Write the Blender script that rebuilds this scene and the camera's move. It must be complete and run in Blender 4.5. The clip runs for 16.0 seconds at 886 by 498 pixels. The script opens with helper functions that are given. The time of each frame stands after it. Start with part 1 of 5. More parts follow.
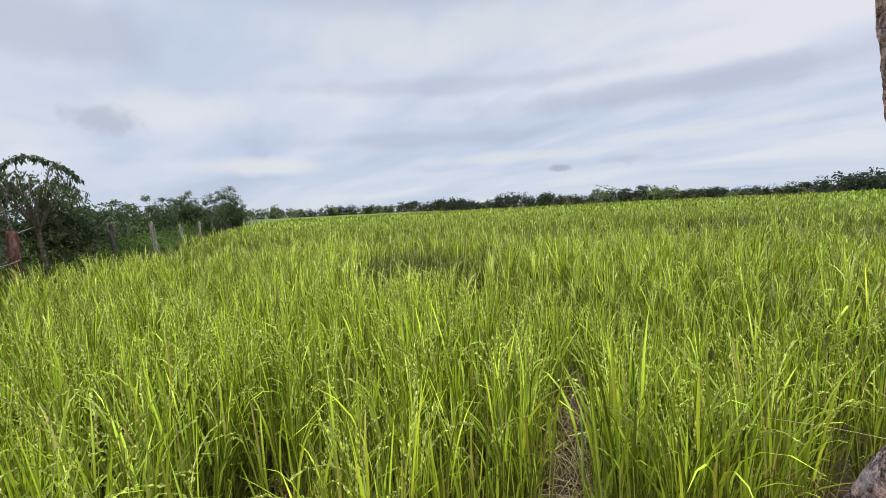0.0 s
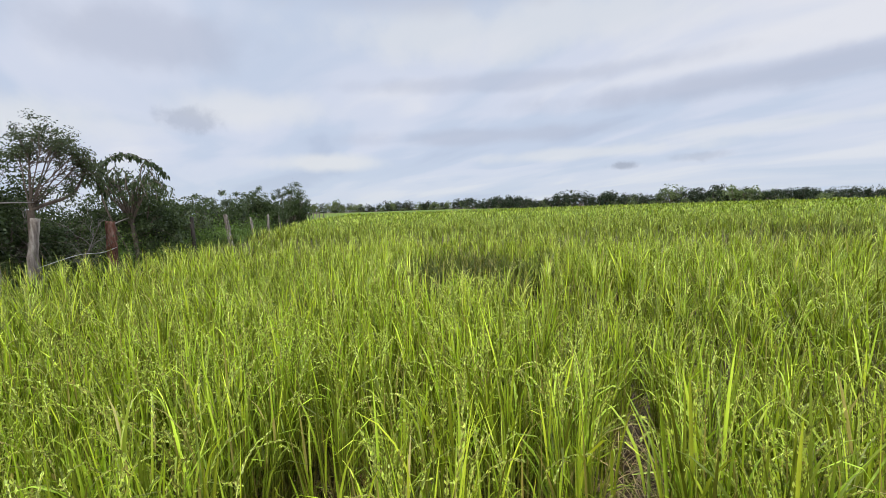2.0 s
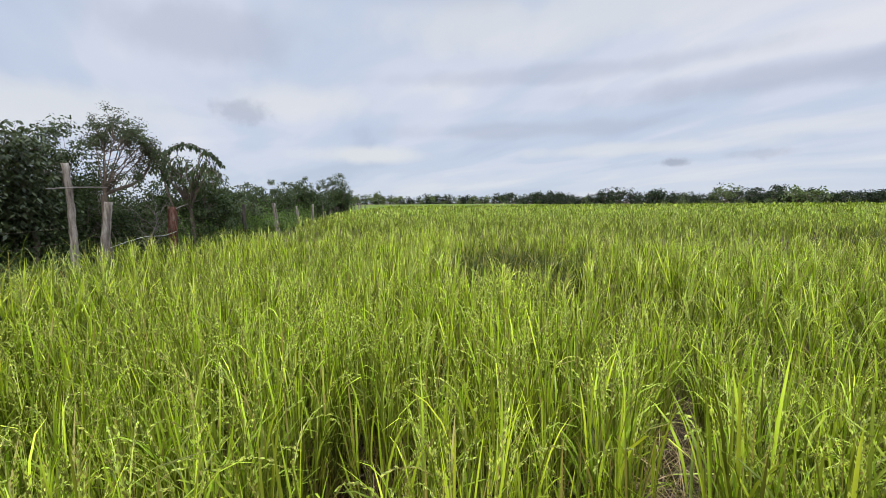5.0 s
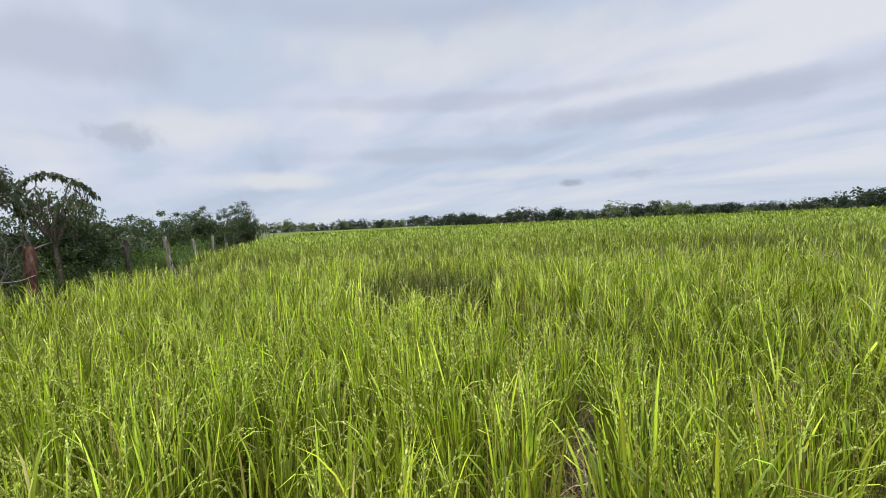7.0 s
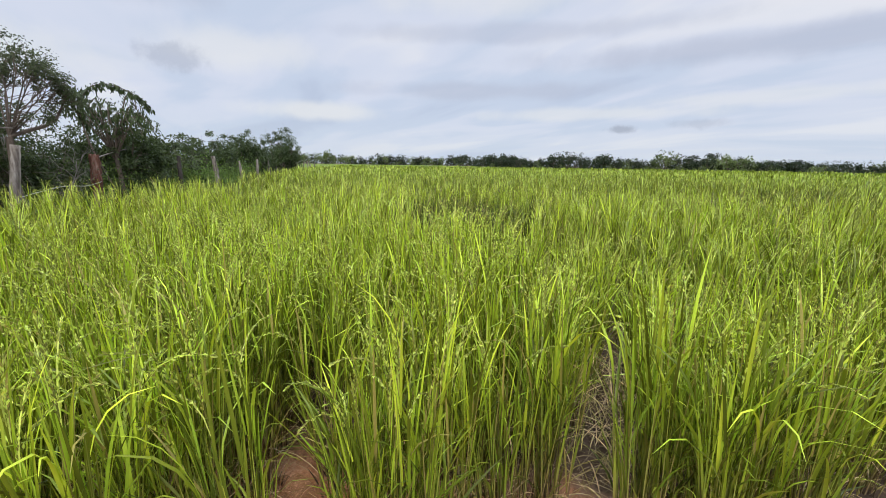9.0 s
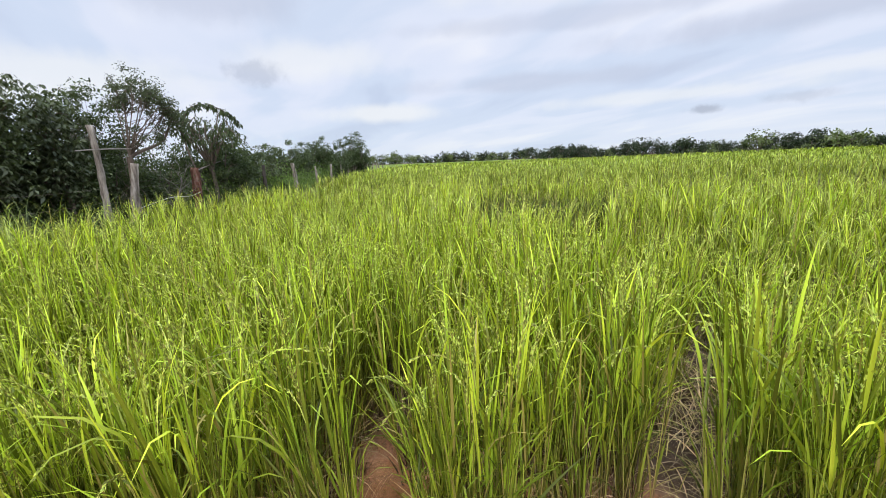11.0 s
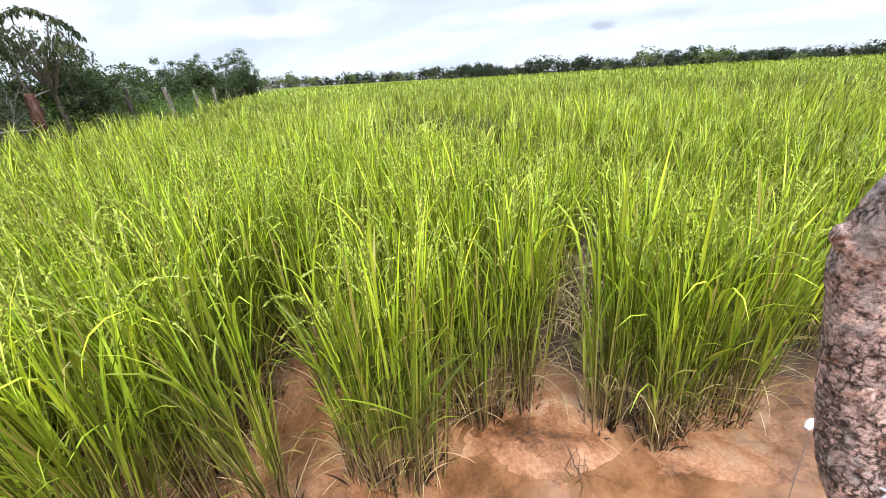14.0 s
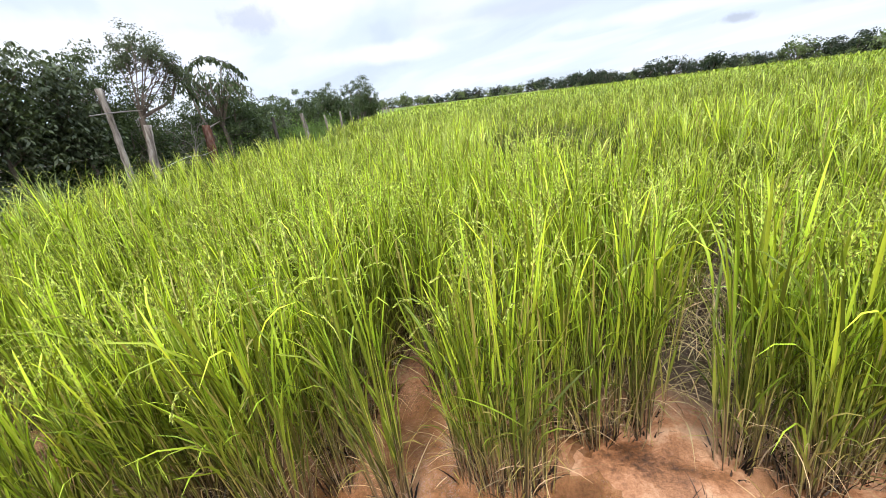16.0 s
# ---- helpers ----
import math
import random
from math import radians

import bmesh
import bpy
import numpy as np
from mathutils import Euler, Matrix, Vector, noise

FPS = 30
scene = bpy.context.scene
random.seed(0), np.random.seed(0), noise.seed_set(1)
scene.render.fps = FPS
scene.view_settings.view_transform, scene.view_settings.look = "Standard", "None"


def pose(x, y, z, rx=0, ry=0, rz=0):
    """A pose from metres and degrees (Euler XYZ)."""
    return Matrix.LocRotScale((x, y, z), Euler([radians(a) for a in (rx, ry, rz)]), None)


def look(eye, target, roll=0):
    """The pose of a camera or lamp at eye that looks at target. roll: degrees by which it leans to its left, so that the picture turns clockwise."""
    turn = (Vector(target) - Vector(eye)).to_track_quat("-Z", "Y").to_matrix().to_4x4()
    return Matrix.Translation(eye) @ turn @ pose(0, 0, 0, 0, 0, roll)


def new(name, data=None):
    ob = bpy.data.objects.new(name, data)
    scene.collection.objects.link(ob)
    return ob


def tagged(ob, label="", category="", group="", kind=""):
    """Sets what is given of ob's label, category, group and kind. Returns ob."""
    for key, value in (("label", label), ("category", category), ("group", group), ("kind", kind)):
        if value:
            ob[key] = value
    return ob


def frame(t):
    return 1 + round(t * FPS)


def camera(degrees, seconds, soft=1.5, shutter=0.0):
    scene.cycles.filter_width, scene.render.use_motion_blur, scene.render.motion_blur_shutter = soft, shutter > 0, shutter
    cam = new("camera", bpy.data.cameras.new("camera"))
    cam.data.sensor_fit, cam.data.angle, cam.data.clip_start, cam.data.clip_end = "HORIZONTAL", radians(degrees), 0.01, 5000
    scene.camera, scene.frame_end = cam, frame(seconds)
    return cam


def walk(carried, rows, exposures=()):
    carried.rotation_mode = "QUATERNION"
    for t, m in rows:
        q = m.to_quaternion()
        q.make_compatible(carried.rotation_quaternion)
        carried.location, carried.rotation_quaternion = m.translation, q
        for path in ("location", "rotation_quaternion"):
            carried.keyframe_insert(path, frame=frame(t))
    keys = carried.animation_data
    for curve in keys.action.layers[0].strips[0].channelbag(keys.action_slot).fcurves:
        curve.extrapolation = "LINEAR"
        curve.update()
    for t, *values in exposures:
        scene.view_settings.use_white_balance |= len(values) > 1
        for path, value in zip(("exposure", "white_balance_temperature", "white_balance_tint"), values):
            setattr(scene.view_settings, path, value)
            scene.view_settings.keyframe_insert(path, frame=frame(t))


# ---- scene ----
cam = camera(94.6, 16.0, 0.9)
PATH = [
    (0, (0.362, 0.607, 1.456), (0.348, 2.597, 1.259), -3.0),
    (0.5, (0.506, 0.558, 1.458), (0.352, 2.542, 1.259), -2.9),
    (0.8, (0.551, 0.578, 1.46), (0.297, 2.548, 1.23), -2.6),
    (1, (0.552, 0.593, 1.466), (0.264, 2.56, 1.25), -2.7),
    (1.5, (0.45, 0.665, 1.504), (0.153, 2.631, 1.29), -2.2),
    (2, (0.361, 0.698, 1.504), (0.082, 2.668, 1.304), -2.0),
    (2.5, (0.344, 0.713, 1.511), (0.062, 2.684, 1.333), -2.1),
    (3, (0.326, 0.722, 1.539), (0.01, 2.691, 1.375), -2.0),
    (3.5, (0.331, 0.697, 1.553), (-0.06, 2.651, 1.382), -1.6),
    (3.7, (0.333, 0.681, 1.55), (-0.088, 2.628, 1.369), -1.5),
    (5.8, (0.336, 0.644, 1.481), (-0.126, 2.576, 1.251), -0.5),
    (6, (0.364, 0.666, 1.499), (-0.007, 2.621, 1.301), -1.0),
    (6.5, (0.396, 0.679, 1.523), (0.19, 2.662, 1.373), -2.0),
    (7, (0.407, 0.683, 1.523), (0.345, 2.678, 1.398), -2.8),
    (7.5, (0.414, 0.684, 1.516), (0.454, 2.679, 1.392), -3.0),
    (8, (0.417, 0.699, 1.502), (0.506, 2.689, 1.325), -2.2),
    (8.5, (0.387, 0.668, 1.391), (0.338, 2.641, 1.07), -0.5),
    (9, (0.354, 0.62, 1.335), (0.123, 2.564, 0.929), 0.8),
    (9.5, (0.346, 0.612, 1.333), (-0.017, 2.53, 0.895), 0.9),
    (9.7, (0.345, 0.609, 1.33), (-0.053, 2.519, 0.891), 0.6),
    (12, (0.341, 0.57, 1.364), (-0.29, 2.42, 0.939), -2.4),
    (12.5, (0.341, 0.526, 1.315), (-0.298, 2.306, 0.666), -2.0),
    (13, (0.364, 0.531, 1.242), (-0.028, 2.242, 0.284), -2.8),
    (13.2, (0.368, 0.55, 1.249), (0.028, 2.29, 0.301), -2.7),
    (13.5, (0.372, 0.573, 1.265), (0.124, 2.363, 0.407), -2.5),
    (14, (0.4, 0.609, 1.288), (0.251, 2.447, 0.514), -3.4),
    (14.5, (0.411, 0.609, 1.306), (0.282, 2.465, 0.57), -4.6),
    (15, (0.417, 0.609, 1.313), (0.239, 2.47, 0.602), -5.6),
    (15.5, (0.406, 0.6, 1.315), (0.06, 2.446, 0.626), -6.6),
    (16, (0.368, 0.541, 1.314), (-0.268, 2.313, 0.638), -7.1),
]
walk(cam, [(t, look(eye, target, roll)) for t, eye, target, roll in PATH],
     [(0.0, -0.40), (7.0, -0.45), (8.2, -0.47), (9.0, -0.37), (11.8, -0.14), (12.4, -0.07), (13.2, 0.13), (14.6, 0.18), (16.0, 0.17)])


# ---- light ----
SUN_AZ, SUN_EL = 172.0, 54.0          # degrees clockwise from +y, and above the horizon


def nodes_of(owner):
    owner.use_nodes = True
    tree = owner.node_tree
    tree.nodes.clear()
    return tree


def add(tree, kind, at=None, **values):
    n = tree.nodes.new(kind)
    for key, value in values.items():
        n.inputs[key.replace("_", " ")].default_value = value
    return n


def mathn(tree, op, a, b=None, clamp=False):
    n = tree.nodes.new("ShaderNodeMath")
    n.operation, n.use_clamp = op, clamp
    for i, v in enumerate((a, b)):
        if v is None:
            continue
        if isinstance(v, (int, float)):
            n.inputs[i].default_value = v
        else:
            tree.links.new(v, n.inputs[i])
    return n.outputs[0]


def vmath(tree, op, a, b=None):
    n = tree.nodes.new("ShaderNodeVectorMath")
    n.operation = op
    for i, v in enumerate((a, b)):
        if v is None:
            continue
        if isinstance(v, (tuple, list)):
            n.inputs[i].default_value = v
        else:
            tree.links.new(v, n.inputs[i])
    return n.outputs["Value"] if op in ("DISTANCE", "LENGTH", "DOT_PRODUCT") else n.outputs[0]


def ramp(tree, fac, stops, smooth=False):
    n = tree.nodes.new("ShaderNodeValToRGB")
    el = n.color_ramp.elements
    while len(el) < len(stops):
        el.new(0.5)
    for e, (p, c) in zip(el, stops):
        e.position = p
        e.color = (*c, 1) if len(c) == 3 else c
    if smooth:
        n.color_ramp.interpolation = "EASE"
    tree.links.new(fac, n.inputs[0])
    return n.outputs[0]


def mix(tree, fac, a, b, blend="MIX"):
    n = tree.nodes.new("ShaderNodeMix")
    n.data_type, n.blend_type = "RGBA", blend
    for sock, v in ((n.inputs[0], fac), (n.inputs[6], a), (n.inputs[7], b)):
        if isinstance(v, (int, float)):
            sock.default_value = v
        elif isinstance(v, tuple):
            sock.default_value = (*v, 1)
        else:
            tree.links.new(v, sock)
    return n.outputs[2]


def noise_of(tree, vector, scale, detail=4.0, rough=0.55, distortion=0.0):
    n = add(tree, "ShaderNodeTexNoise", Scale=scale, Detail=detail, Roughness=rough, Distortion=distortion)
    if vector is not None:
        tree.links.new(vector, n.inputs["Vector"])
    return n.outputs[0]


def sky_world():
    world = bpy.data.worlds.new("overcast_sky")
    scene.world = world
    tr = nodes_of(world)
    link = tr.links.new
    sky = tr.nodes.new("ShaderNodeTexSky")
    sky.sky_type, sky.sun_disc = "NISHITA", False
    sky.sun_elevation, sky.sun_rotation = radians(SUN_EL), radians(SUN_AZ)
    way = tr.nodes.new("ShaderNodeTexCoord").outputs["Generated"]
    sep = tr.nodes.new("ShaderNodeSeparateXYZ")
    link(way, sep.inputs[0])
    up = mathn(tr, "MAXIMUM", sep.outputs[2], 0.0)
    flat = mathn(tr, "ADD", up, 0.16)
    comb = tr.nodes.new("ShaderNodeCombineXYZ")
    link(mathn(tr, "DIVIDE", sep.outputs[0], flat), comb.inputs[0])
    link(mathn(tr, "DIVIDE", sep.outputs[1], flat), comb.inputs[1])
    mp = tr.nodes.new("ShaderNodeMapping")
    mp.vector_type = "TEXTURE"
    mp.inputs["Rotation"].default_value = (0, 0, radians(46))
    mp.inputs["Scale"].default_value = (1.0, 2.3, 1.0)
    link(comb.outputs[0], mp.inputs[0])
    n1 = noise_of(tr, mp.outputs[0], 0.8, 3.0, 0.45, 0.5)
    n2 = noise_of(tr, mp.outputs[0], 1.9, 4.0, 0.5, 0.6)
    both = mathn(tr, "ADD", mathn(tr, "MULTIPLY", n1, 0.7), mathn(tr, "MULTIPLY", n2, 0.3))
    clouds = ramp(tr, both, [(0.34, (0.60, 0.69, 0.88)), (0.44, (0.69, 0.785, 0.97)), (0.52, (0.80, 0.86, 1.02)), (0.62, (0.95, 0.97, 1.05))], True)
    # a paler, slightly bluer band low over the horizon
    low = ramp(tr, up, [(0.0, (1, 1, 1)), (0.14, (0, 0, 0))], True)
    clouds = mix(tr, mathn(tr, "MULTIPLY", low, 0.5), clouds, (0.74, 0.84, 0.97))
    wobble = mathn(tr, "MULTIPLY", mathn(tr, "SUBTRACT", noise_of(tr, way, 7.0, 5.0, 0.55), 0.5), 1.5)
    ragged = mathn(tr, "MULTIPLY", mathn(tr, "SUBTRACT", noise_of(tr, way, 24.0, 4.0, 0.6), 0.5), 1.6)
    # bright breaks, grey bands and small cloudlets in the overcast
    for az, el, sx, sz, amount, tone in CLOUDS:
        a, e = radians(az), radians(el)
        c = Vector((-math.sin(a) * math.cos(e), math.cos(a) * math.cos(e), math.sin(e)))
        d = vmath(tr, "SUBTRACT", way, tuple(c))
        m2 = tr.nodes.new("ShaderNodeMapping")
        m2.vector_type = "POINT"
        m2.inputs["Scale"].default_value = (1 / sx, 1 / sx, 1 / sz)
        link(d, m2.inputs[0])
        r = mathn(tr, "ADD", vmath(tr, "LENGTH", m2.outputs[0]), ragged if sx < 0.1 else wobble)
        f = ramp(tr, r, [(0.25, (amount, amount, amount)), (1.0, (0, 0, 0))], True)
        clouds = mix(tr, f, clouds, {"white": (0.95, 0.97, 1.0), "grey": (0.58, 0.63, 0.78), "dark": (0.46, 0.51, 0.63)}[tone])
    # a little blue shows through; overhead the overcast is brighter, as overcast skies are
    col = mix(tr, 0.94, mix(tr, 1.0, sky.outputs[0], (0.1, 0.1, 0.1), "MULTIPLY"), clouds)
    bright = tr.nodes.new("ShaderNodeMapRange")
    bright.interpolation_type = "SMOOTHSTEP"
    for i, v in ((1, 0.42), (2, 1.0), (3, 1.0), (4, ZENITH)):
        bright.inputs[i].default_value = v
    link(up, bright.inputs[0])
    bg = tr.nodes.new("ShaderNodeBackground")
    link(col, bg.inputs[0])
    link(mathn(tr, "MULTIPLY", bright.outputs[0], SKY_GAIN), bg.inputs[1])
    link(bg.outputs[0], tr.nodes.new("ShaderNodeOutputWorld").inputs[0])


ZENITH, SKY_GAIN = 2.9, 1.1
CLOUDS = [(55, 10, 0.28, 0.06, 0.7, "white"), (32, 13, 0.22, 0.05, 0.6, "white"), (23.6, 6.4, 0.20, 0.028, 0.8, "white"), (-12, 6.4, 0.34, 0.02, 0.6, "white"), (-2, 22, 0.55, 0.08, 0.6, "white"), (-30, 7.5, 0.3, 0.02, 0.5, "white"),
          (2, 9.4, 0.40, 0.026, 0.55, "grey"), (-30, 12.6, 0.55, 0.038, 0.65, "grey"), (41, 19, 0.24, 0.07, 0.55, "grey"), (-4, 16, 0.55, 0.026, 0.45, "grey"), (12, 27, 0.5, 0.06, 0.4, "grey"),
          (38.5, 11.2, 0.075, 0.034, 0.5, "dark"), (-15.8, 4.5, 0.042, 0.013, 0.8, "dark"), (-24, 5.0, 0.06, 0.014, 0.35, "dark")]
sky_world()

sun_data = bpy.data.lights.new("sun", "SUN")
sun_data.energy, sun_data.angle, sun_data.color = 2.4, radians(10), (1.0, 0.95, 0.86)
sun = new("sun", sun_data)
_a, _e = radians(SUN_AZ), radians(SUN_EL)
sun.matrix_world = look((0, 0, 30), Vector((0, 0, 30)) - Vector((math.sin(_a) * math.cos(_e), math.cos(_a) * math.cos(_e), math.sin(_e))))

# ---- materials ----


def finish(tree, surface):
    out = tree.nodes.new("ShaderNodeOutputMaterial")
    tree.links.new(surface, out.inputs[0])


def bump_of(tree, height, strength, distance):
    b = tree.nodes.new("ShaderNodeBump")
    b.inputs["Strength"].default_value, b.inputs["Distance"].default_value = strength, distance
    tree.links.new(height, b.inputs["Height"])
    return b.outputs[0]


def principled(tree, color, rough=0.6, normal=None, specular=0.4):
    p = tree.nodes.new("ShaderNodeBsdfPrincipled")
    for sock, v in (("Base Color", color), ("Roughness", rough), ("Specular IOR Level", specular)):
        if isinstance(v, (int, float)):
            p.inputs[sock].default_value = v
        elif isinstance(v, tuple):
            p.inputs[sock].default_value = (*v, 1)
        else:
            tree.links.new(v, p.inputs[sock])
    if normal is not None:
        tree.links.new(normal, p.inputs["Normal"])
    return p.outputs[0]


def leafy(tree, color, through_color, share, rough=0.45):
    t = tree.nodes.new("ShaderNodeBsdfTranslucent")
    tree.links.new(through_color, t.inputs[0])
    m = tree.nodes.new("ShaderNodeMixShader")
    m.inputs[0].default_value = share
    tree.links.new(principled(tree, color, rough, None, 0.35), m.inputs[1])
    tree.links.new(t.outputs[0], m.inputs[2])
    return m.outputs[0]


def rice_material(name, low, mid, high, tip, dry=0.05, share=0.17, top=1.0, vary=1.0):
    """Plant colours by height on the stalk: dry sheaths at the foot, fresh blades above, with leaf shade put into the
    lower tones.
    """
    mat = bpy.data.materials.new(name)
    tr = nodes_of(mat)
    tc = tr.nodes.new("ShaderNodeTexCoord").outputs["Object"]
    sep = tr.nodes.new("ShaderNodeSeparateXYZ")
    tr.links.new(tc, sep.inputs[0])
    geo = tr.nodes.new("ShaderNodeNewGeometry")
    info = tr.nodes.new("ShaderNodeObjectInfo")
    rnd = mathn(tr, "FRACT", mathn(tr, "ADD", geo.outputs["Random Per Island"], info.outputs["Random"]))
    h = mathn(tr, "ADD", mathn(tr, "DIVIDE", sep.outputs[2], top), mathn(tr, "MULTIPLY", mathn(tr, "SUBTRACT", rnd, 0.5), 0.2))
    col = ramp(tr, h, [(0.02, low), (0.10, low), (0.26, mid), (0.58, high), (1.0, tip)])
    wide = noise_of(tr, geo.outputs["Position"], 0.5, 3.0)
    hsv = tr.nodes.new("ShaderNodeHueSaturation")
    tr.links.new(col, hsv.inputs["Color"])
    r2 = mathn(tr, "FRACT", mathn(tr, "MULTIPLY", rnd, 17.31))
    r3 = mathn(tr, "FRACT", mathn(tr, "MULTIPLY", rnd, 51.7))
    tr.links.new(mathn(tr, "ADD", 0.468, mathn(tr, "MULTIPLY", mathn(tr, "ADD", mathn(tr, "MULTIPLY", r2, 0.6), mathn(tr, "MULTIPLY", wide, 0.4)), 0.05)), hsv.inputs["Hue"])
    tr.links.new(mathn(tr, "ADD", 0.26 + 0.44 * (1 - vary), mathn(tr, "MULTIPLY", mathn(tr, "POWER", r3, 1.5), 1.75 * vary + 0.65 * (1 - vary))), hsv.inputs["Value"])
    is_dry = mathn(tr, "LESS_THAN", r3, dry)
    col = mix(tr, mathn(tr, "MULTIPLY", is_dry, 0.75), hsv.outputs[0], (0.50, 0.42, 0.12))
    thr = mix(tr, 1.0, col, (1.15, 1.2, 0.55), "MULTIPLY")
    finish(tr, leafy(tr, col, thr, share))
    return mat


def plain_material(name, stops, scale, rough=0.7, bump=0.3, distance=0.01, stretch=(1, 1, 1), detail=6.0, specular=0.3, coarse=None):
    mat = bpy.data.materials.new(name)
    tr = nodes_of(mat)
    tc = tr.nodes.new("ShaderNodeTexCoord").outputs["Object"]
    mp = tr.nodes.new("ShaderNodeMapping")
    mp.inputs["Scale"].default_value = stretch
    tr.links.new(tc, mp.inputs[0])
    fine = noise_of(tr, mp.outputs[0], scale, detail, 0.65)
    big = noise_of(tr, mp.outputs[0], coarse or scale * 0.18, 3.0)
    f = mathn(tr, "ADD", mathn(tr, "MULTIPLY", fine, 0.55), mathn(tr, "MULTIPLY", big, 0.45))
    col = ramp(tr, f, stops)
    finish(tr, principled(tr, col, rough, bump_of(tr, fine, bump, distance), specular))
    return mat


def foliage_material(name, dark, light, share=0.3):
    mat = bpy.data.materials.new(name)
    tr = nodes_of(mat)
    geo = tr.nodes.new("ShaderNodeNewGeometry")
    info = tr.nodes.new("ShaderNodeObjectInfo")
    r = mathn(tr, "FRACT", mathn(tr, "ADD", geo.outputs["Random Per Island"], info.outputs["Random"]))
    big = noise_of(tr, geo.outputs["Position"], 1.1, 3.0)
    f = mathn(tr, "ADD", mathn(tr, "MULTIPLY", r, 0.6), mathn(tr, "MULTIPLY", big, 0.4))
    col = ramp(tr, f, [(0.15, dark), (0.8, light)])
    thr = mix(tr, 1.0, col, (1.1, 1.2, 0.6), "MULTIPLY")
    finish(tr, leafy(tr, col, thr, share, 0.5))
    return mat


# dark low and mid leaf tones carry shade inside the crop; tips are lightened
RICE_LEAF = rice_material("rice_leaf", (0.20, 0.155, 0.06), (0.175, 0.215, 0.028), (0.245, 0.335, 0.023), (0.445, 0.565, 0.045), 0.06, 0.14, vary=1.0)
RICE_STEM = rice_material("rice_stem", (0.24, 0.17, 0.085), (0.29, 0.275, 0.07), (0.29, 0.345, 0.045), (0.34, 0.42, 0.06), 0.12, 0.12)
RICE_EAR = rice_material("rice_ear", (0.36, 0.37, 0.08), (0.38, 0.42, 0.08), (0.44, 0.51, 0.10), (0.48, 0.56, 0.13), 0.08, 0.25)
RICE_DRY = rice_material("rice_dry", (0.44, 0.34, 0.20), (0.42, 0.32, 0.17), (0.40, 0.30, 0.12), (0.4, 0.3, 0.12), 0.3, 0.2)
WEED_LEAF = rice_material("weed_leaf", (0.05, 0.042, 0.02), (0.045, 0.058, 0.013), (0.07, 0.095, 0.016), (0.125, 0.16, 0.025), 0.15, 0.2, vary=0.8)
VERGE_LEAF = rice_material("verge_leaf", (0.07, 0.06, 0.03), (0.075, 0.105, 0.028), (0.115, 0.17, 0.034), (0.18, 0.25, 0.05), 0.1, 0.3)
FAR_RICE = rice_material("far_rice", (0.17, 0.21, 0.032), (0.21, 0.265, 0.035), (0.22, 0.30, 0.027), (0.285, 0.37, 0.040), 0.03, vary=0.6)
FAR_EAR = rice_material("far_ear", (0.36, 0.40, 0.08), (0.36, 0.42, 0.075), (0.40, 0.48, 0.085), (0.43, 0.52, 0.11), 0.02, 0.25)
YELLOW_BLADE = rice_material("yellow_blade", (0.50, 0.50, 0.09), (0.52, 0.54, 0.10), (0.52, 0.58, 0.12), (0.52, 0.58, 0.14), 0.0, 0.25)
# dark brown for the shade at the plants' feet and for rotted leaves
SHADE_ROT = rice_material("foot_shade_and_rot", (0.045, 0.03, 0.02), (0.09, 0.06, 0.035), (0.12, 0.09, 0.05), (0.14, 0.11, 0.06), 0.05, 0.08)
CANOPY = plain_material("rice_canopy", [(0.3, (0.11, 0.16, 0.023)), (0.7, (0.18, 0.25, 0.032))], 3.0, 0.7, 0.8, 0.2, (1, 1, 1), 8.0, 0.1, 0.12)
BARK = plain_material("bark", [(0.3, (0.06, 0.045, 0.035)), (0.7, (0.26, 0.21, 0.17))], 14.0, 0.9, 0.8, 0.02, (1, 1, 0.35))
GREY_TWIG = plain_material("grey_twig_bark", [(0.3, (0.14, 0.12, 0.105)), (0.7, (0.34, 0.31, 0.28))], 14.0, 0.9, 0.6, 0.01, (1, 1, 0.35))
POST_WOOD = plain_material("weathered_post_wood", [(0.3, (0.07, 0.055, 0.045)), (0.7, (0.34, 0.29, 0.24))], 12.0, 0.9, 0.8, 0.015, (1, 1, 0.2))
DARK_WOOD = plain_material("dark_post_wood", [(0.3, (0.02, 0.017, 0.015)), (0.7, (0.14, 0.12, 0.105))], 14.0, 0.9, 0.8, 0.015, (1, 1, 0.2))
PALE_WOOD = plain_material("pale_post_wood", [(0.38, (0.05, 0.042, 0.035)), (0.48, (0.24, 0.205, 0.175)), (0.62, (0.50, 0.46, 0.41))], 18.0, 0.9, 1.0, 0.03, (1, 1, 0.14))
STUMP_WOOD = plain_material("reddish_post_wood", [(0.38, (0.035, 0.018, 0.014)), (0.5, (0.20, 0.085, 0.055)), (0.62, (0.42, 0.30, 0.24))], 14.0, 0.9, 1.0, 0.03, (1, 1, 0.16))
TREE_LEAF = foliage_material("tree_leaf", (0.024, 0.039, 0.015), (0.098, 0.138, 0.05), 0.24)
DUSTY_LEAF = foliage_material("dusty_leaf", (0.035, 0.048, 0.026), (0.13, 0.16, 0.08), 0.25)
FAR_LEAF = foliage_material("far_tree_leaf", (0.014, 0.025, 0.013), (0.055, 0.078, 0.038))
HEDGE_LEAF = foliage_material("hedge_leaf", (0.08, 0.11, 0.04), (0.20, 0.25, 0.10))
SHRUB_LEAF = foliage_material("shrub_leaf", (0.07, 0.12, 0.03), (0.20, 0.31, 0.07))
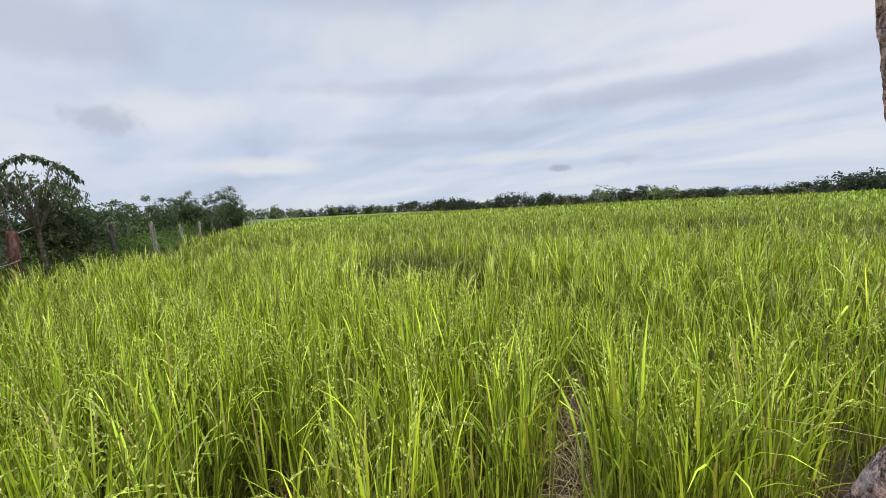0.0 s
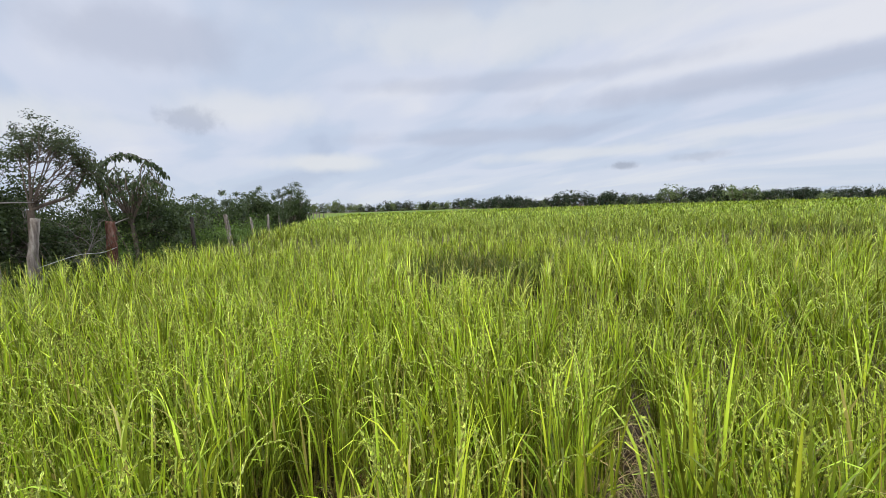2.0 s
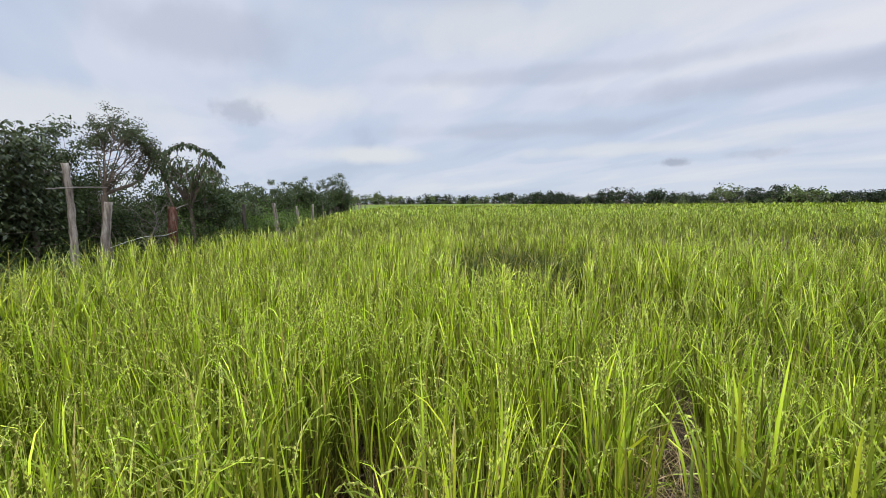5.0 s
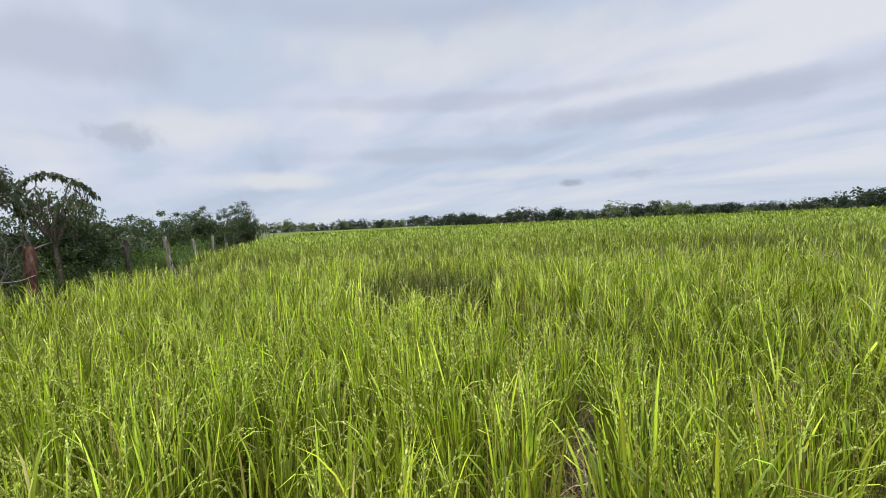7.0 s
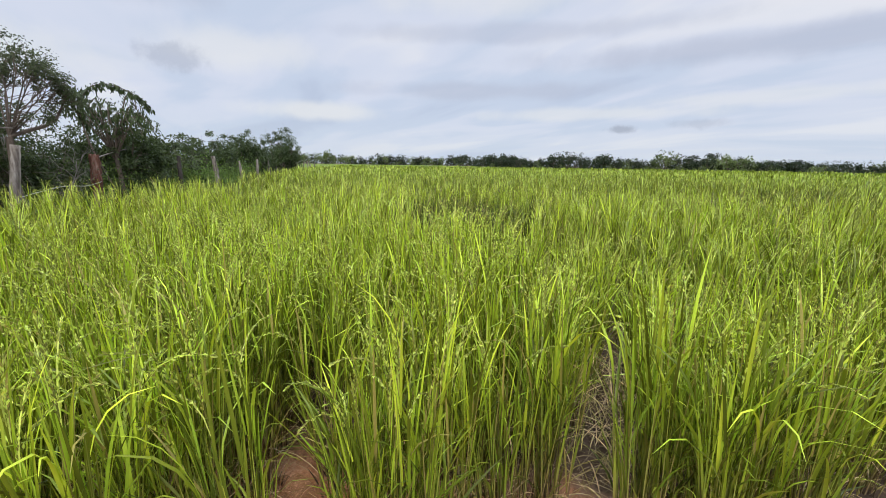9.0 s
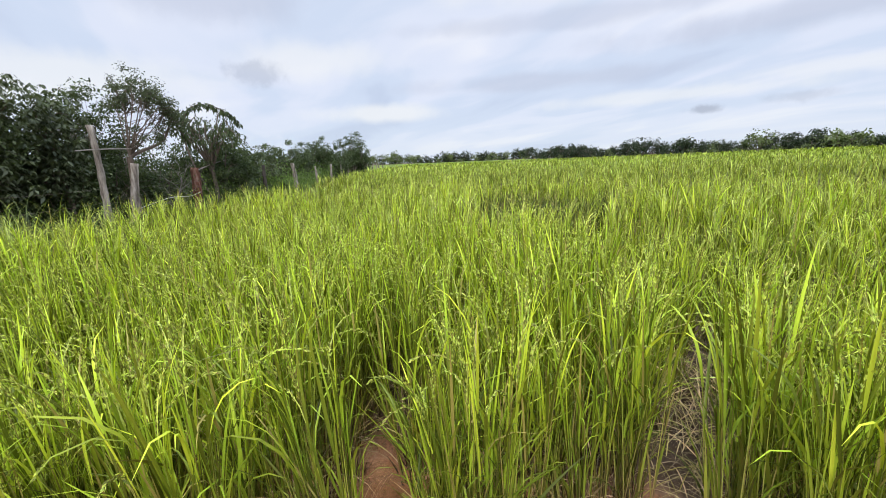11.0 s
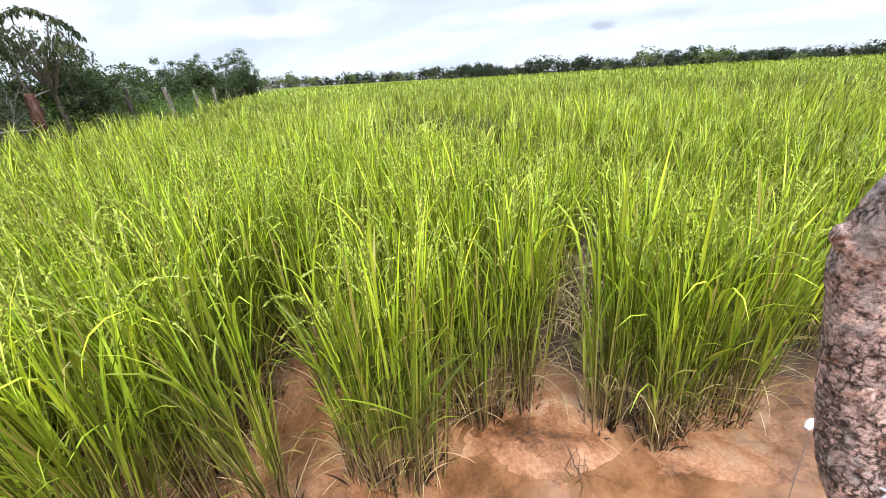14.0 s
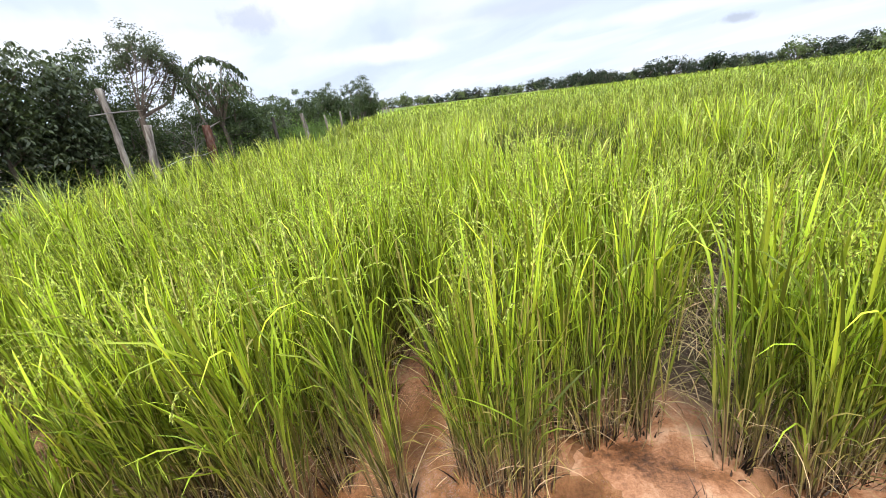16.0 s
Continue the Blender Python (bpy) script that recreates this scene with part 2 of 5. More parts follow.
WIRE = plain_material("galvanised_wire", [(0.3, (0.35, 0.35, 0.36)), (0.7, (0.7, 0.7, 0.72))], 60.0, 0.35, 0.2, 0.001)
RUSTY_WIRE = plain_material("rusty_wire", [(0.3, (0.10, 0.07, 0.055)), (0.7, (0.22, 0.18, 0.15))], 60.0, 0.6, 0.2, 0.001)


def mud_material():
    mat = bpy.data.materials.new("wet_mud")
    tr = nodes_of(mat)
    pos = tr.nodes.new("ShaderNodeTexCoord").outputs["Object"]
    fine = noise_of(tr, pos, 70.0, 7.0, 0.7)
    mid_n = noise_of(tr, pos, 6.5, 7.0, 0.62, 0.3)
    big_n = noise_of(tr, pos, 1.6, 3.0, 0.5, 0.4)
    f = mathn(tr, "ADD", mathn(tr, "MULTIPLY", fine, 0.25), mathn(tr, "ADD", mathn(tr, "MULTIPLY", mid_n, 0.45), mathn(tr, "MULTIPLY", big_n, 0.3)))
    col = ramp(tr, f, [(0.39, (0.07, 0.032, 0.016)), (0.45, (0.24, 0.10, 0.042)), (0.51, (0.47, 0.215, 0.10)), (0.58, (0.66, 0.385, 0.225))])
    # drier brown earth beyond the fence
    sp = tr.nodes.new("ShaderNodeSeparateXYZ")
    tr.links.new(pos, sp.inputs[0])
    side = mathn(tr, "ADD", mathn(tr, "MULTIPLY", sp.outputs[0], -0.951), mathn(tr, "MULTIPLY", sp.outputs[1], -0.309))
    verge = mathn(tr, "MULTIPLY", mathn(tr, "SUBTRACT", side, 3.0), 0.9, True)
    col = mix(tr, verge, col, ramp(tr, f, [(0.3, (0.06, 0.045, 0.025)), (0.7, (0.17, 0.13, 0.07))]))
    # darker grey-brown ground behind the first plants
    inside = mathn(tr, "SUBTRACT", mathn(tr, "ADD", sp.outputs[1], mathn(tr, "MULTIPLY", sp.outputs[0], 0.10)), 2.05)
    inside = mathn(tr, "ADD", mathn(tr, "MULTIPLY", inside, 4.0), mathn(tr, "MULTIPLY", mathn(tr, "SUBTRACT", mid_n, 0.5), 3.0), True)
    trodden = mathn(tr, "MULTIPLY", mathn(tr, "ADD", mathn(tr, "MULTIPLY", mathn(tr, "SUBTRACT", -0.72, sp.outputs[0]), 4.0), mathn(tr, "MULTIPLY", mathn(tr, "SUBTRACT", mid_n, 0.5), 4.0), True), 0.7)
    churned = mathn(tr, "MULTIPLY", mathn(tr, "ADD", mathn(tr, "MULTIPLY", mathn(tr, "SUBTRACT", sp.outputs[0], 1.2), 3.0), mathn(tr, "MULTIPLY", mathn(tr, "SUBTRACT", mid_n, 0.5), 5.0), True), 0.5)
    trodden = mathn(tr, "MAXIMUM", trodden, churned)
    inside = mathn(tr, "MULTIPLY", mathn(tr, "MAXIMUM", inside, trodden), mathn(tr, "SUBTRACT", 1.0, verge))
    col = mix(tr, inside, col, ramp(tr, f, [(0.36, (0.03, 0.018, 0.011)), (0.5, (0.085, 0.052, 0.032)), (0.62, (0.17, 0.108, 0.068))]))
    rough = ramp(tr, mid_n, [(0.40, (0.28, 0.28, 0.28)), (0.62, (0.7, 0.7, 0.7))])
    rough = mathn(tr, "MAXIMUM", rough, mathn(tr, "MAXIMUM", mathn(tr, "MULTIPLY", inside, 0.95), mathn(tr, "MULTIPLY", verge, 0.95)))
    finish(tr, principled(tr, col, rough, bump_of(tr, f, 1.0, 0.024), 0.6))
    return mat


def water_material():
    mat = bpy.data.materials.new("muddy_water")
    tr = nodes_of(mat)
    pos = tr.nodes.new("ShaderNodeTexCoord").outputs["Object"]
    n = noise_of(tr, pos, 4.0, 4.0, 0.55, 0.5)
    col = ramp(tr, n, [(0.36, (0.17, 0.075, 0.028)), (0.48, (0.38, 0.175, 0.07)), (0.60, (0.58, 0.31, 0.165))])
    film = bump_of(tr, noise_of(tr, pos, 9.0, 2.0), 0.06, 0.01)
    p = principled(tr, col, 0.10, bump_of(tr, noise_of(tr, pos, 9.0, 2.0), 0.06, 0.01), 0.4)
    p.node.inputs["Coat Weight"].default_value, p.node.inputs["Coat Roughness"].default_value, p.node.inputs["Coat IOR"].default_value = 1.0, 0.05, 1.36
    tr.links.new(film, p.node.inputs["Coat Normal"])
    t = tr.nodes.new("ShaderNodeBsdfTransparent")
    m = tr.nodes.new("ShaderNodeMixShader")
    m.inputs[0].default_value = 0.5
    tr.links.new(t.outputs[0], m.inputs[1])
    tr.links.new(p, m.inputs[2])
    finish(tr, m.outputs[0])
    return mat


def bark_material(name, dark, main, pale, red, scale=1.0, light=0.5):
    """Flaking bark: stepped flakes, ragged dark cracks, pale grey lichen and raw reddish patches."""
    mat = bpy.data.materials.new(name)
    tr = nodes_of(mat)
    pos = tr.nodes.new("ShaderNodeTexCoord").outputs["Object"]

    def stretched(z):
        mp = tr.nodes.new("ShaderNodeMapping")
        mp.inputs["Scale"].default_value = (1, 1, z)
        tr.links.new(pos, mp.inputs[0])
        return mp.outputs[0]
    wide = stretched(1.5)
    flakes = noise_of(tr, stretched(0.8), 74 * scale, 6.0, 0.66, 0.3)
    steps = ramp(tr, flakes, [(0.30, (0, 0, 0)), (0.40, (0.12, 0.12, 0.12)), (0.415, (0.42, 0.42, 0.42)), (0.49, (0.5, 0.5, 0.5)), (0.505, (0.72, 0.72, 0.72)), (0.585, (0.78, 0.78, 0.78)), (0.60, (1, 1, 1))])
    rings = noise_of(tr, stretched(4.0), 42 * scale, 5.0, 0.65, 0.4)
    fine = noise_of(tr, stretched(1.2), 120 * scale, 8.0, 0.7)
    # plates parted by dark cracks
    warp = tr.nodes.new("ShaderNodeTexNoise")
    warp.inputs["Scale"].default_value, warp.inputs["Detail"].default_value = 60 * scale, 4.0
    tr.links.new(pos, warp.inputs["Vector"])
    bend = vmath(tr, "MULTIPLY", vmath(tr, "SUBTRACT", warp.outputs["Color"], (0.5, 0.5, 0.5)), (0.016, 0.016, 0.016))
    plate_at = vmath(tr, "ADD", stretched(0.55), bend)
    edges, cells = tr.nodes.new("ShaderNodeTexVoronoi"), tr.nodes.new("ShaderNodeTexVoronoi")
    edges.feature = "DISTANCE_TO_EDGE"
    for vor in (edges, cells):
        vor.inputs["Scale"].default_value = 42 * scale
        tr.links.new(plate_at, vor.inputs["Vector"])
    tone = tr.nodes.new("ShaderNodeSeparateXYZ")
    tr.links.new(cells.outputs["Color"], tone.inputs[0])
    where = noise_of(tr, vmath(tr, "ADD", wide, (1.7, 0.4, 5.1)), 10 * scale, 3.0, 0.6)
    crack = mathn(tr, "MULTIPLY", ramp(tr, edges.outputs["Distance"], [(0.0, (1, 1, 1)), (0.05, (0.7, 0.7, 0.7)), (0.15, (0, 0, 0))]), ramp(tr, where, [(0.38, (0.05, 0.05, 0.05)), (0.58, (0.85, 0.85, 0.85))]))
    big = noise_of(tr, wide, 9 * scale, 5.0, 0.65, 0.8)
    big2 = noise_of(tr, vmath(tr, "ADD", wide, (3.1, 7.7, 1.3)), 17 * scale, 5.0, 0.65, 0.8)
    f = mathn(tr, "ADD", mathn(tr, "ADD", mathn(tr, "MULTIPLY", fine, 0.5), mathn(tr, "MULTIPLY", rings, 0.3)), mathn(tr, "MULTIPLY", steps, 0.2))
    col = ramp(tr, f, [(0.41, tuple(c * 0.25 for c in main)), (0.475, main), (0.53, tuple(min(1, c * 1.6) for c in main)), (0.59, tuple(min(1, c * 2.5) for c in main))])
    col = mix(tr, 1.0, col, ramp(tr, tone.outputs[0], [(0.0, (0.62, 0.60, 0.60)), (0.5, (1.0, 0.97, 0.95)), (1.0, (1.35, 1.28, 1.25))]), "MULTIPLY")
    col = mix(tr, ramp(tr, big, [(0.50, (0, 0, 0)), (0.60, (light, light, light))]), col, pale)
    col = mix(tr, ramp(tr, big2, [(0.575, (0, 0, 0)), (0.63, (0.6, 0.6, 0.6))]), col, red)
    col = mix(tr, ramp(tr, mathn(tr, "ADD", mathn(tr, "MULTIPLY", big2, 0.7), mathn(tr, "MULTIPLY", fine, 0.3)), [(0.37, (0.4, 0.4, 0.4)), (0.45, (0, 0, 0))]), col, dark)
    col = mix(tr, ramp(tr, flakes, [(0.33, (0.3, 0.3, 0.3)), (0.37, (0, 0, 0))]), col, dark)
    col = mix(tr, crack, col, dark)
    h = mathn(tr, "ADD", mathn(tr, "SUBTRACT", mathn(tr, "ADD", mathn(tr, "MULTIPLY", steps, 0.4), mathn(tr, "MULTIPLY", tone.outputs[1], 0.9)), mathn(tr, "MULTIPLY", crack, 1.3)), mathn(tr, "ADD", mathn(tr, "MULTIPLY", fine, 0.9), mathn(tr, "MULTIPLY", rings, 0.3)))
    finish(tr, principled(tr, col, 0.88, bump_of(tr, h, 1.0, 0.007 / scale), 0.2))
    return mat


NEAR_BARK = bark_material("flaking_bark", (0.04, 0.023, 0.020), (0.29, 0.205, 0.178), (0.57, 0.50, 0.48), (0.32, 0.12, 0.065), 1.9)
KNOT_BARK = bark_material("dark_knot_bark", (0.012, 0.009, 0.008), (0.10, 0.075, 0.065), (0.26, 0.23, 0.23), (0.20, 0.09, 0.06))
CUT_WOOD = plain_material("weathered_cut_wood", [(0.35, (0.13, 0.10, 0.085)), (0.65, (0.40, 0.34, 0.30))], 90.0, 0.85, 0.4, 0.003)
WHITE_STEEL = plain_material("bright_galvanised_steel", [(0.3, (0.42, 0.44, 0.49)), (0.7, (0.62, 0.64, 0.69))], 40.0, 0.32, 0.2, 0.001, (1, 1, 1), 3.0, 0.8)
WHITE_SHELL = plain_material("white_scrap", [(0.3, (0.70, 0.68, 0.66)), (0.7, (0.86, 0.85, 0.84))], 50.0, 0.5, 0.2, 0.001)
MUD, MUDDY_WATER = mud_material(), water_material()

# ---- mesh tools ----


def quad_mesh(name, verts, quads, mats, index=None, smooth=False):
    """A mesh of four-sided faces from arrays."""
    me = bpy.data.meshes.new(name)
    nv, nq = len(verts), len(quads)
    me.vertices.add(nv)
    me.vertices.foreach_set("co", np.ascontiguousarray(verts, dtype=np.float32).ravel())
    me.loops.add(nq * 4)
    me.loops.foreach_set("vertex_index", np.ascontiguousarray(quads, dtype=np.int32).ravel())
    me.polygons.add(nq)
    me.polygons.foreach_set("loop_start", np.arange(0, nq * 4, 4, dtype=np.int32))
    for m in mats if isinstance(mats, (list, tuple)) else [mats]:
        me.materials.append(m)
    if index is not None:
        me.polygons.foreach_set("material_index", np.ascontiguousarray(index, dtype=np.int32))
    me.update(calc_edges=True)
    if smooth:
        me.polygons.foreach_set("use_smooth", np.ones(nq, dtype=bool))
    return me


def join(pieces):
    """One array pair out of many (verts, quads)."""
    vs, qs, n = [], [], 0
    for v, q in pieces:
        vs.append(v)
        qs.append(q + n)
        n += len(v)
    return np.concatenate(vs), np.concatenate(qs)


def part(name, source, material, parent, label="", smooth=False):
    """Links a bmesh, a mesh or an array pair as one mesh object under a thing or a part."""
    if isinstance(source, bpy.types.Mesh):
        me = source
    elif isinstance(source, tuple):
        me = quad_mesh(name, source[0], source[1], material, None, smooth)
    else:
        me = bpy.data.meshes.new(name)
        source.to_mesh(me)
        source.free()
        me.materials.append(material)
    ob = new(name, me)
    ob.parent = parent
    if label:
        tagged(ob, label)
    return ob


def blades(rng, base, az, length, lean, curl, width, seg, twist=0.5, power=1.6, fold=0.0):
    """Grass blades as ribbons: all arguments are arrays of one entry a blade."""
    n = len(az)
    s = np.linspace(0, 1, seg + 1)
    ang = lean[:, None] + curl[:, None] * s[None, :] ** power
    step = length[:, None] / seg
    mid = 0.5 * (ang[:, 1:] + ang[:, :-1])
    out = np.concatenate([np.zeros((n, 1)), np.cumsum(np.sin(mid) * step, 1)], 1)
    up = np.concatenate([np.zeros((n, 1)), np.cumsum(np.cos(mid) * step, 1)], 1)
    p = np.stack([base[:, 0, None] + out * np.cos(az)[:, None], base[:, 1, None] + out * np.sin(az)[:, None], base[:, 2, None] + up], 2)
    tw = az[:, None] + math.pi / 2 + (rng.random(n)[:, None] - 0.5) * 2 * twist + s[None, :] * (rng.random(n)[:, None] - 0.5) * 1.5
    prof = np.minimum(1, 0.6 + 1.4 * s) * np.maximum(0.05, 1 - s ** 3.4)
    w = 0.5 * width[:, None] * prof[None, :]
    d = np.stack([np.cos(tw) * w, np.sin(tw) * w, 0.0 * w], 2)
    if not fold:
        v = np.stack([p - d, p + d], 2).reshape(-1, 3)
        k = (np.arange(n)[:, None] * (seg + 1) + np.arange(seg)[None, :]).ravel() * 2
        return v, np.stack([k, k + 1, k + 3, k + 2], 1)
    # creased along the midrib
    rib = np.stack([np.sin(tw) * w, -np.cos(tw) * w, 0.0 * w], 2) * fold
    v = np.stack([p - d + rib, p, p + d + rib], 2).reshape(-1, 3)
    k = (np.arange(n)[:, None] * (seg + 1) + np.arange(seg)[None, :]).ravel() * 3
    return v, np.stack([np.stack([k, k + 1, k + 4, k + 3], 1), np.stack([k + 1, k + 2, k + 5, k + 4], 1)], 1).reshape(-1, 4)


def culms(base, az, length, lean, curl, width, seg):
    """Round stalks of three sides, thinner towards the top."""
    n = len(az)
    s = np.linspace(0, 1, seg + 1)
    ang = lean[:, None] + curl[:, None] * s[None, :]
    step = length[:, None] / seg
    mid = 0.5 * (ang[:, 1:] + ang[:, :-1])
    out = np.concatenate([np.zeros((n, 1)), np.cumsum(np.sin(mid) * step, 1)], 1)
    up = np.concatenate([np.zeros((n, 1)), np.cumsum(np.cos(mid) * step, 1)], 1)
    p = np.stack([base[:, 0, None] + out * np.cos(az)[:, None], base[:, 1, None] + out * np.sin(az)[:, None], base[:, 2, None] + up], 2)
    r = 0.5 * width[:, None] * (1 - 0.6 * s[None, :])
    ring = []
    for k in range(3):
        a = k * 2.0944
        ring.append(p + np.stack([np.cos(a) * r, np.sin(a) * r, 0 * r], 2))
    v = np.stack(ring, 2).reshape(-1, 3)
    k = (np.arange(n)[:, None] * (seg + 1) + np.arange(seg)[None, :]).ravel() * 3
    q = [np.stack([k + i, k + (i + 1) % 3, k + 3 + (i + 1) % 3, k + 3 + i], 1) for i in range(3)]
    return v, np.stack(q, 1).reshape(-1, 4)


def split(pair, count):
    """One array pair for each of count equal pieces."""
    v, q = pair
    nv, nq = len(v) // count, len(q) // count
    return [(v[i * nv:(i + 1) * nv], q[i * nq:(i + 1) * nq] - i * nv) for i in range(count)]


def tube(points, radii, sides=6, cap=True):
    """A round limb along a row of points."""
    pts = [Vector(p) for p in points]
    vs = []
    ref = Vector((1, 0, 0))
    for i, p in enumerate(pts):
        d = (pts[min(i + 1, len(pts) - 1)] - pts[max(i - 1, 0)]).normalized()
        if abs(d.dot(ref)) > 0.9:
            ref = Vector((0, 1, 0))
        a = d.cross(ref).normalized()
        b = d.cross(a).normalized()
        for k in range(sides):
            t = 2 * math.pi * k / sides
            vs.append(p + (a * math.cos(t) + b * math.sin(t)) * radii[i])
    q = []
    for i in range(len(pts) - 1):
        for k in range(sides):
            q.append((i * sides + k, i * sides + (k + 1) % sides, (i + 1) * sides + (k + 1) % sides, (i + 1) * sides + k))
    if cap:
        vs.append(pts[-1])
        top, last = len(vs) - 1, (len(pts) - 1) * sides
        for k in range(0, sides, 2):
            q.append((top, last + k, last + (k + 1) % sides, last + (k + 2) % sides))
    return np.array([tuple(v) for v in vs]), np.array(q)


# ---- the plan: the fence runs away on one side, the field fills the rest ----
FENCE_DIR = Vector((-math.sin(radians(18)), math.cos(radians(18))))
FENCE_SIDE = Vector((-FENCE_DIR.y, FENCE_DIR.x))
FENCE_OFF = 5.87


def by_fence(along, beyond=0.0):
    """A place on the plan: metres along the side fence and beyond it, away from the field."""
    p = FENCE_DIR * along + FENCE_SIDE * (FENCE_OFF + beyond)
    return p.x, p.y


def edge_distance(az):
    """The field's far edge by direction, degrees to the left of straight ahead."""
    return np.interp(az, [-70, -45, -25, -10, 0, 5, 24], [90, 100, 115, 130, 150, 230, 260])


# ---- ground ----
def ground_sheet():
    xs = np.concatenate([-np.geomspace(3000, 2.3, 34), np.linspace(-2.2, 2.4, 190), np.geomspace(2.5, 3000, 34)])
    ys = np.concatenate([-np.geomspace(3000, 0.3, 26), np.linspace(-0.1, 2.9, 125), np.geomspace(3.0, 3000, 34)])
    gx, gy = np.meshgrid(xs, ys)
    gz = np.zeros_like(gx)
    for i in range(gx.shape[0]):
        for j in range(gx.shape[1]):
            x, y = gx[i, j], gy[i, j]
            near = max(0.0, 1 - math.hypot(x, y) / 12)
            if near > 0:
                gz[i, j] = near * (0.020 * noise.noise((x * 2.3, y * 2.3, 0.4)) + 0.009 * noise.noise((x * 6, y * 6, 3)) + 0.011 * noise.noise((x * 13, y * 13, 7)) + 0.008 * noise.noise((x * 34, y * 34, 2)) - 0.006)
                # the bed lies a little higher among the plants
                gz[i, j] += 0.045 * min(1.0, max(0.0, (y + 0.10 * x - 1.98) * 4)) * min(1.0, near * 4)
                # a shallow pool in front, with bare hummocks standing out of it
                gz[i, j] -= 0.030 * min(1.0, max(0.0, (1.74 - y) * 4)) * min(1.0, near * 4)
                for hx, hy, rx, ry, up in ((0.68, 1.78, 0.26, 0.30, 0.028), (0.02, 1.70, 0.16, 0.20, 0.02), (-0.34, 1.5, 0.2, 0.2, 0.018), (1.25, 1.66, 0.36, 0.14, 0.022)):
                    gz[i, j] += up * max(0.0, 1 - ((x - hx) / rx) ** 2 - ((y - hy) / ry) ** 2)
                # trodden clods by the post
                clod = max(0.0, 1 - math.hypot((x - 1.62) / 0.5, (y - 1.86) / 0.3))
                if clod > 0:
                    gz[i, j] += clod * (0.02 + 0.045 * abs(noise.noise((x * 14, y * 14, 1))) + 0.02 * noise.noise((x * 34, y * 34, 2)))
    v = np.stack([gx, gy, gz], 2).reshape(-1, 3)
    w = len(xs)
    i, j = np.meshgrid(np.arange(len(ys) - 1), np.arange(w - 1), indexing="ij")
    k = (i * w + j).ravel()
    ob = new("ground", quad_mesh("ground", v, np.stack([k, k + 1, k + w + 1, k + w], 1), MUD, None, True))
    tagged(ob, "wet orange-brown mud of a flooded rice paddy", "ground", "", "structure")


ground_sheet()
pv = np.array([(-4.9, -3, -0.003), (7, -3, -0.003), (7, 2.7, -0.003), (-4.9, 2.7, -0.003)], dtype=float)
puddle = new("water", quad_mesh("water", pv, np.array([(0, 1, 2, 3)]), MUDDY_WATER))
tagged(puddle, "shallow muddy brown water standing between the rice plants", "water", "", "structure")

# ---- rice ----

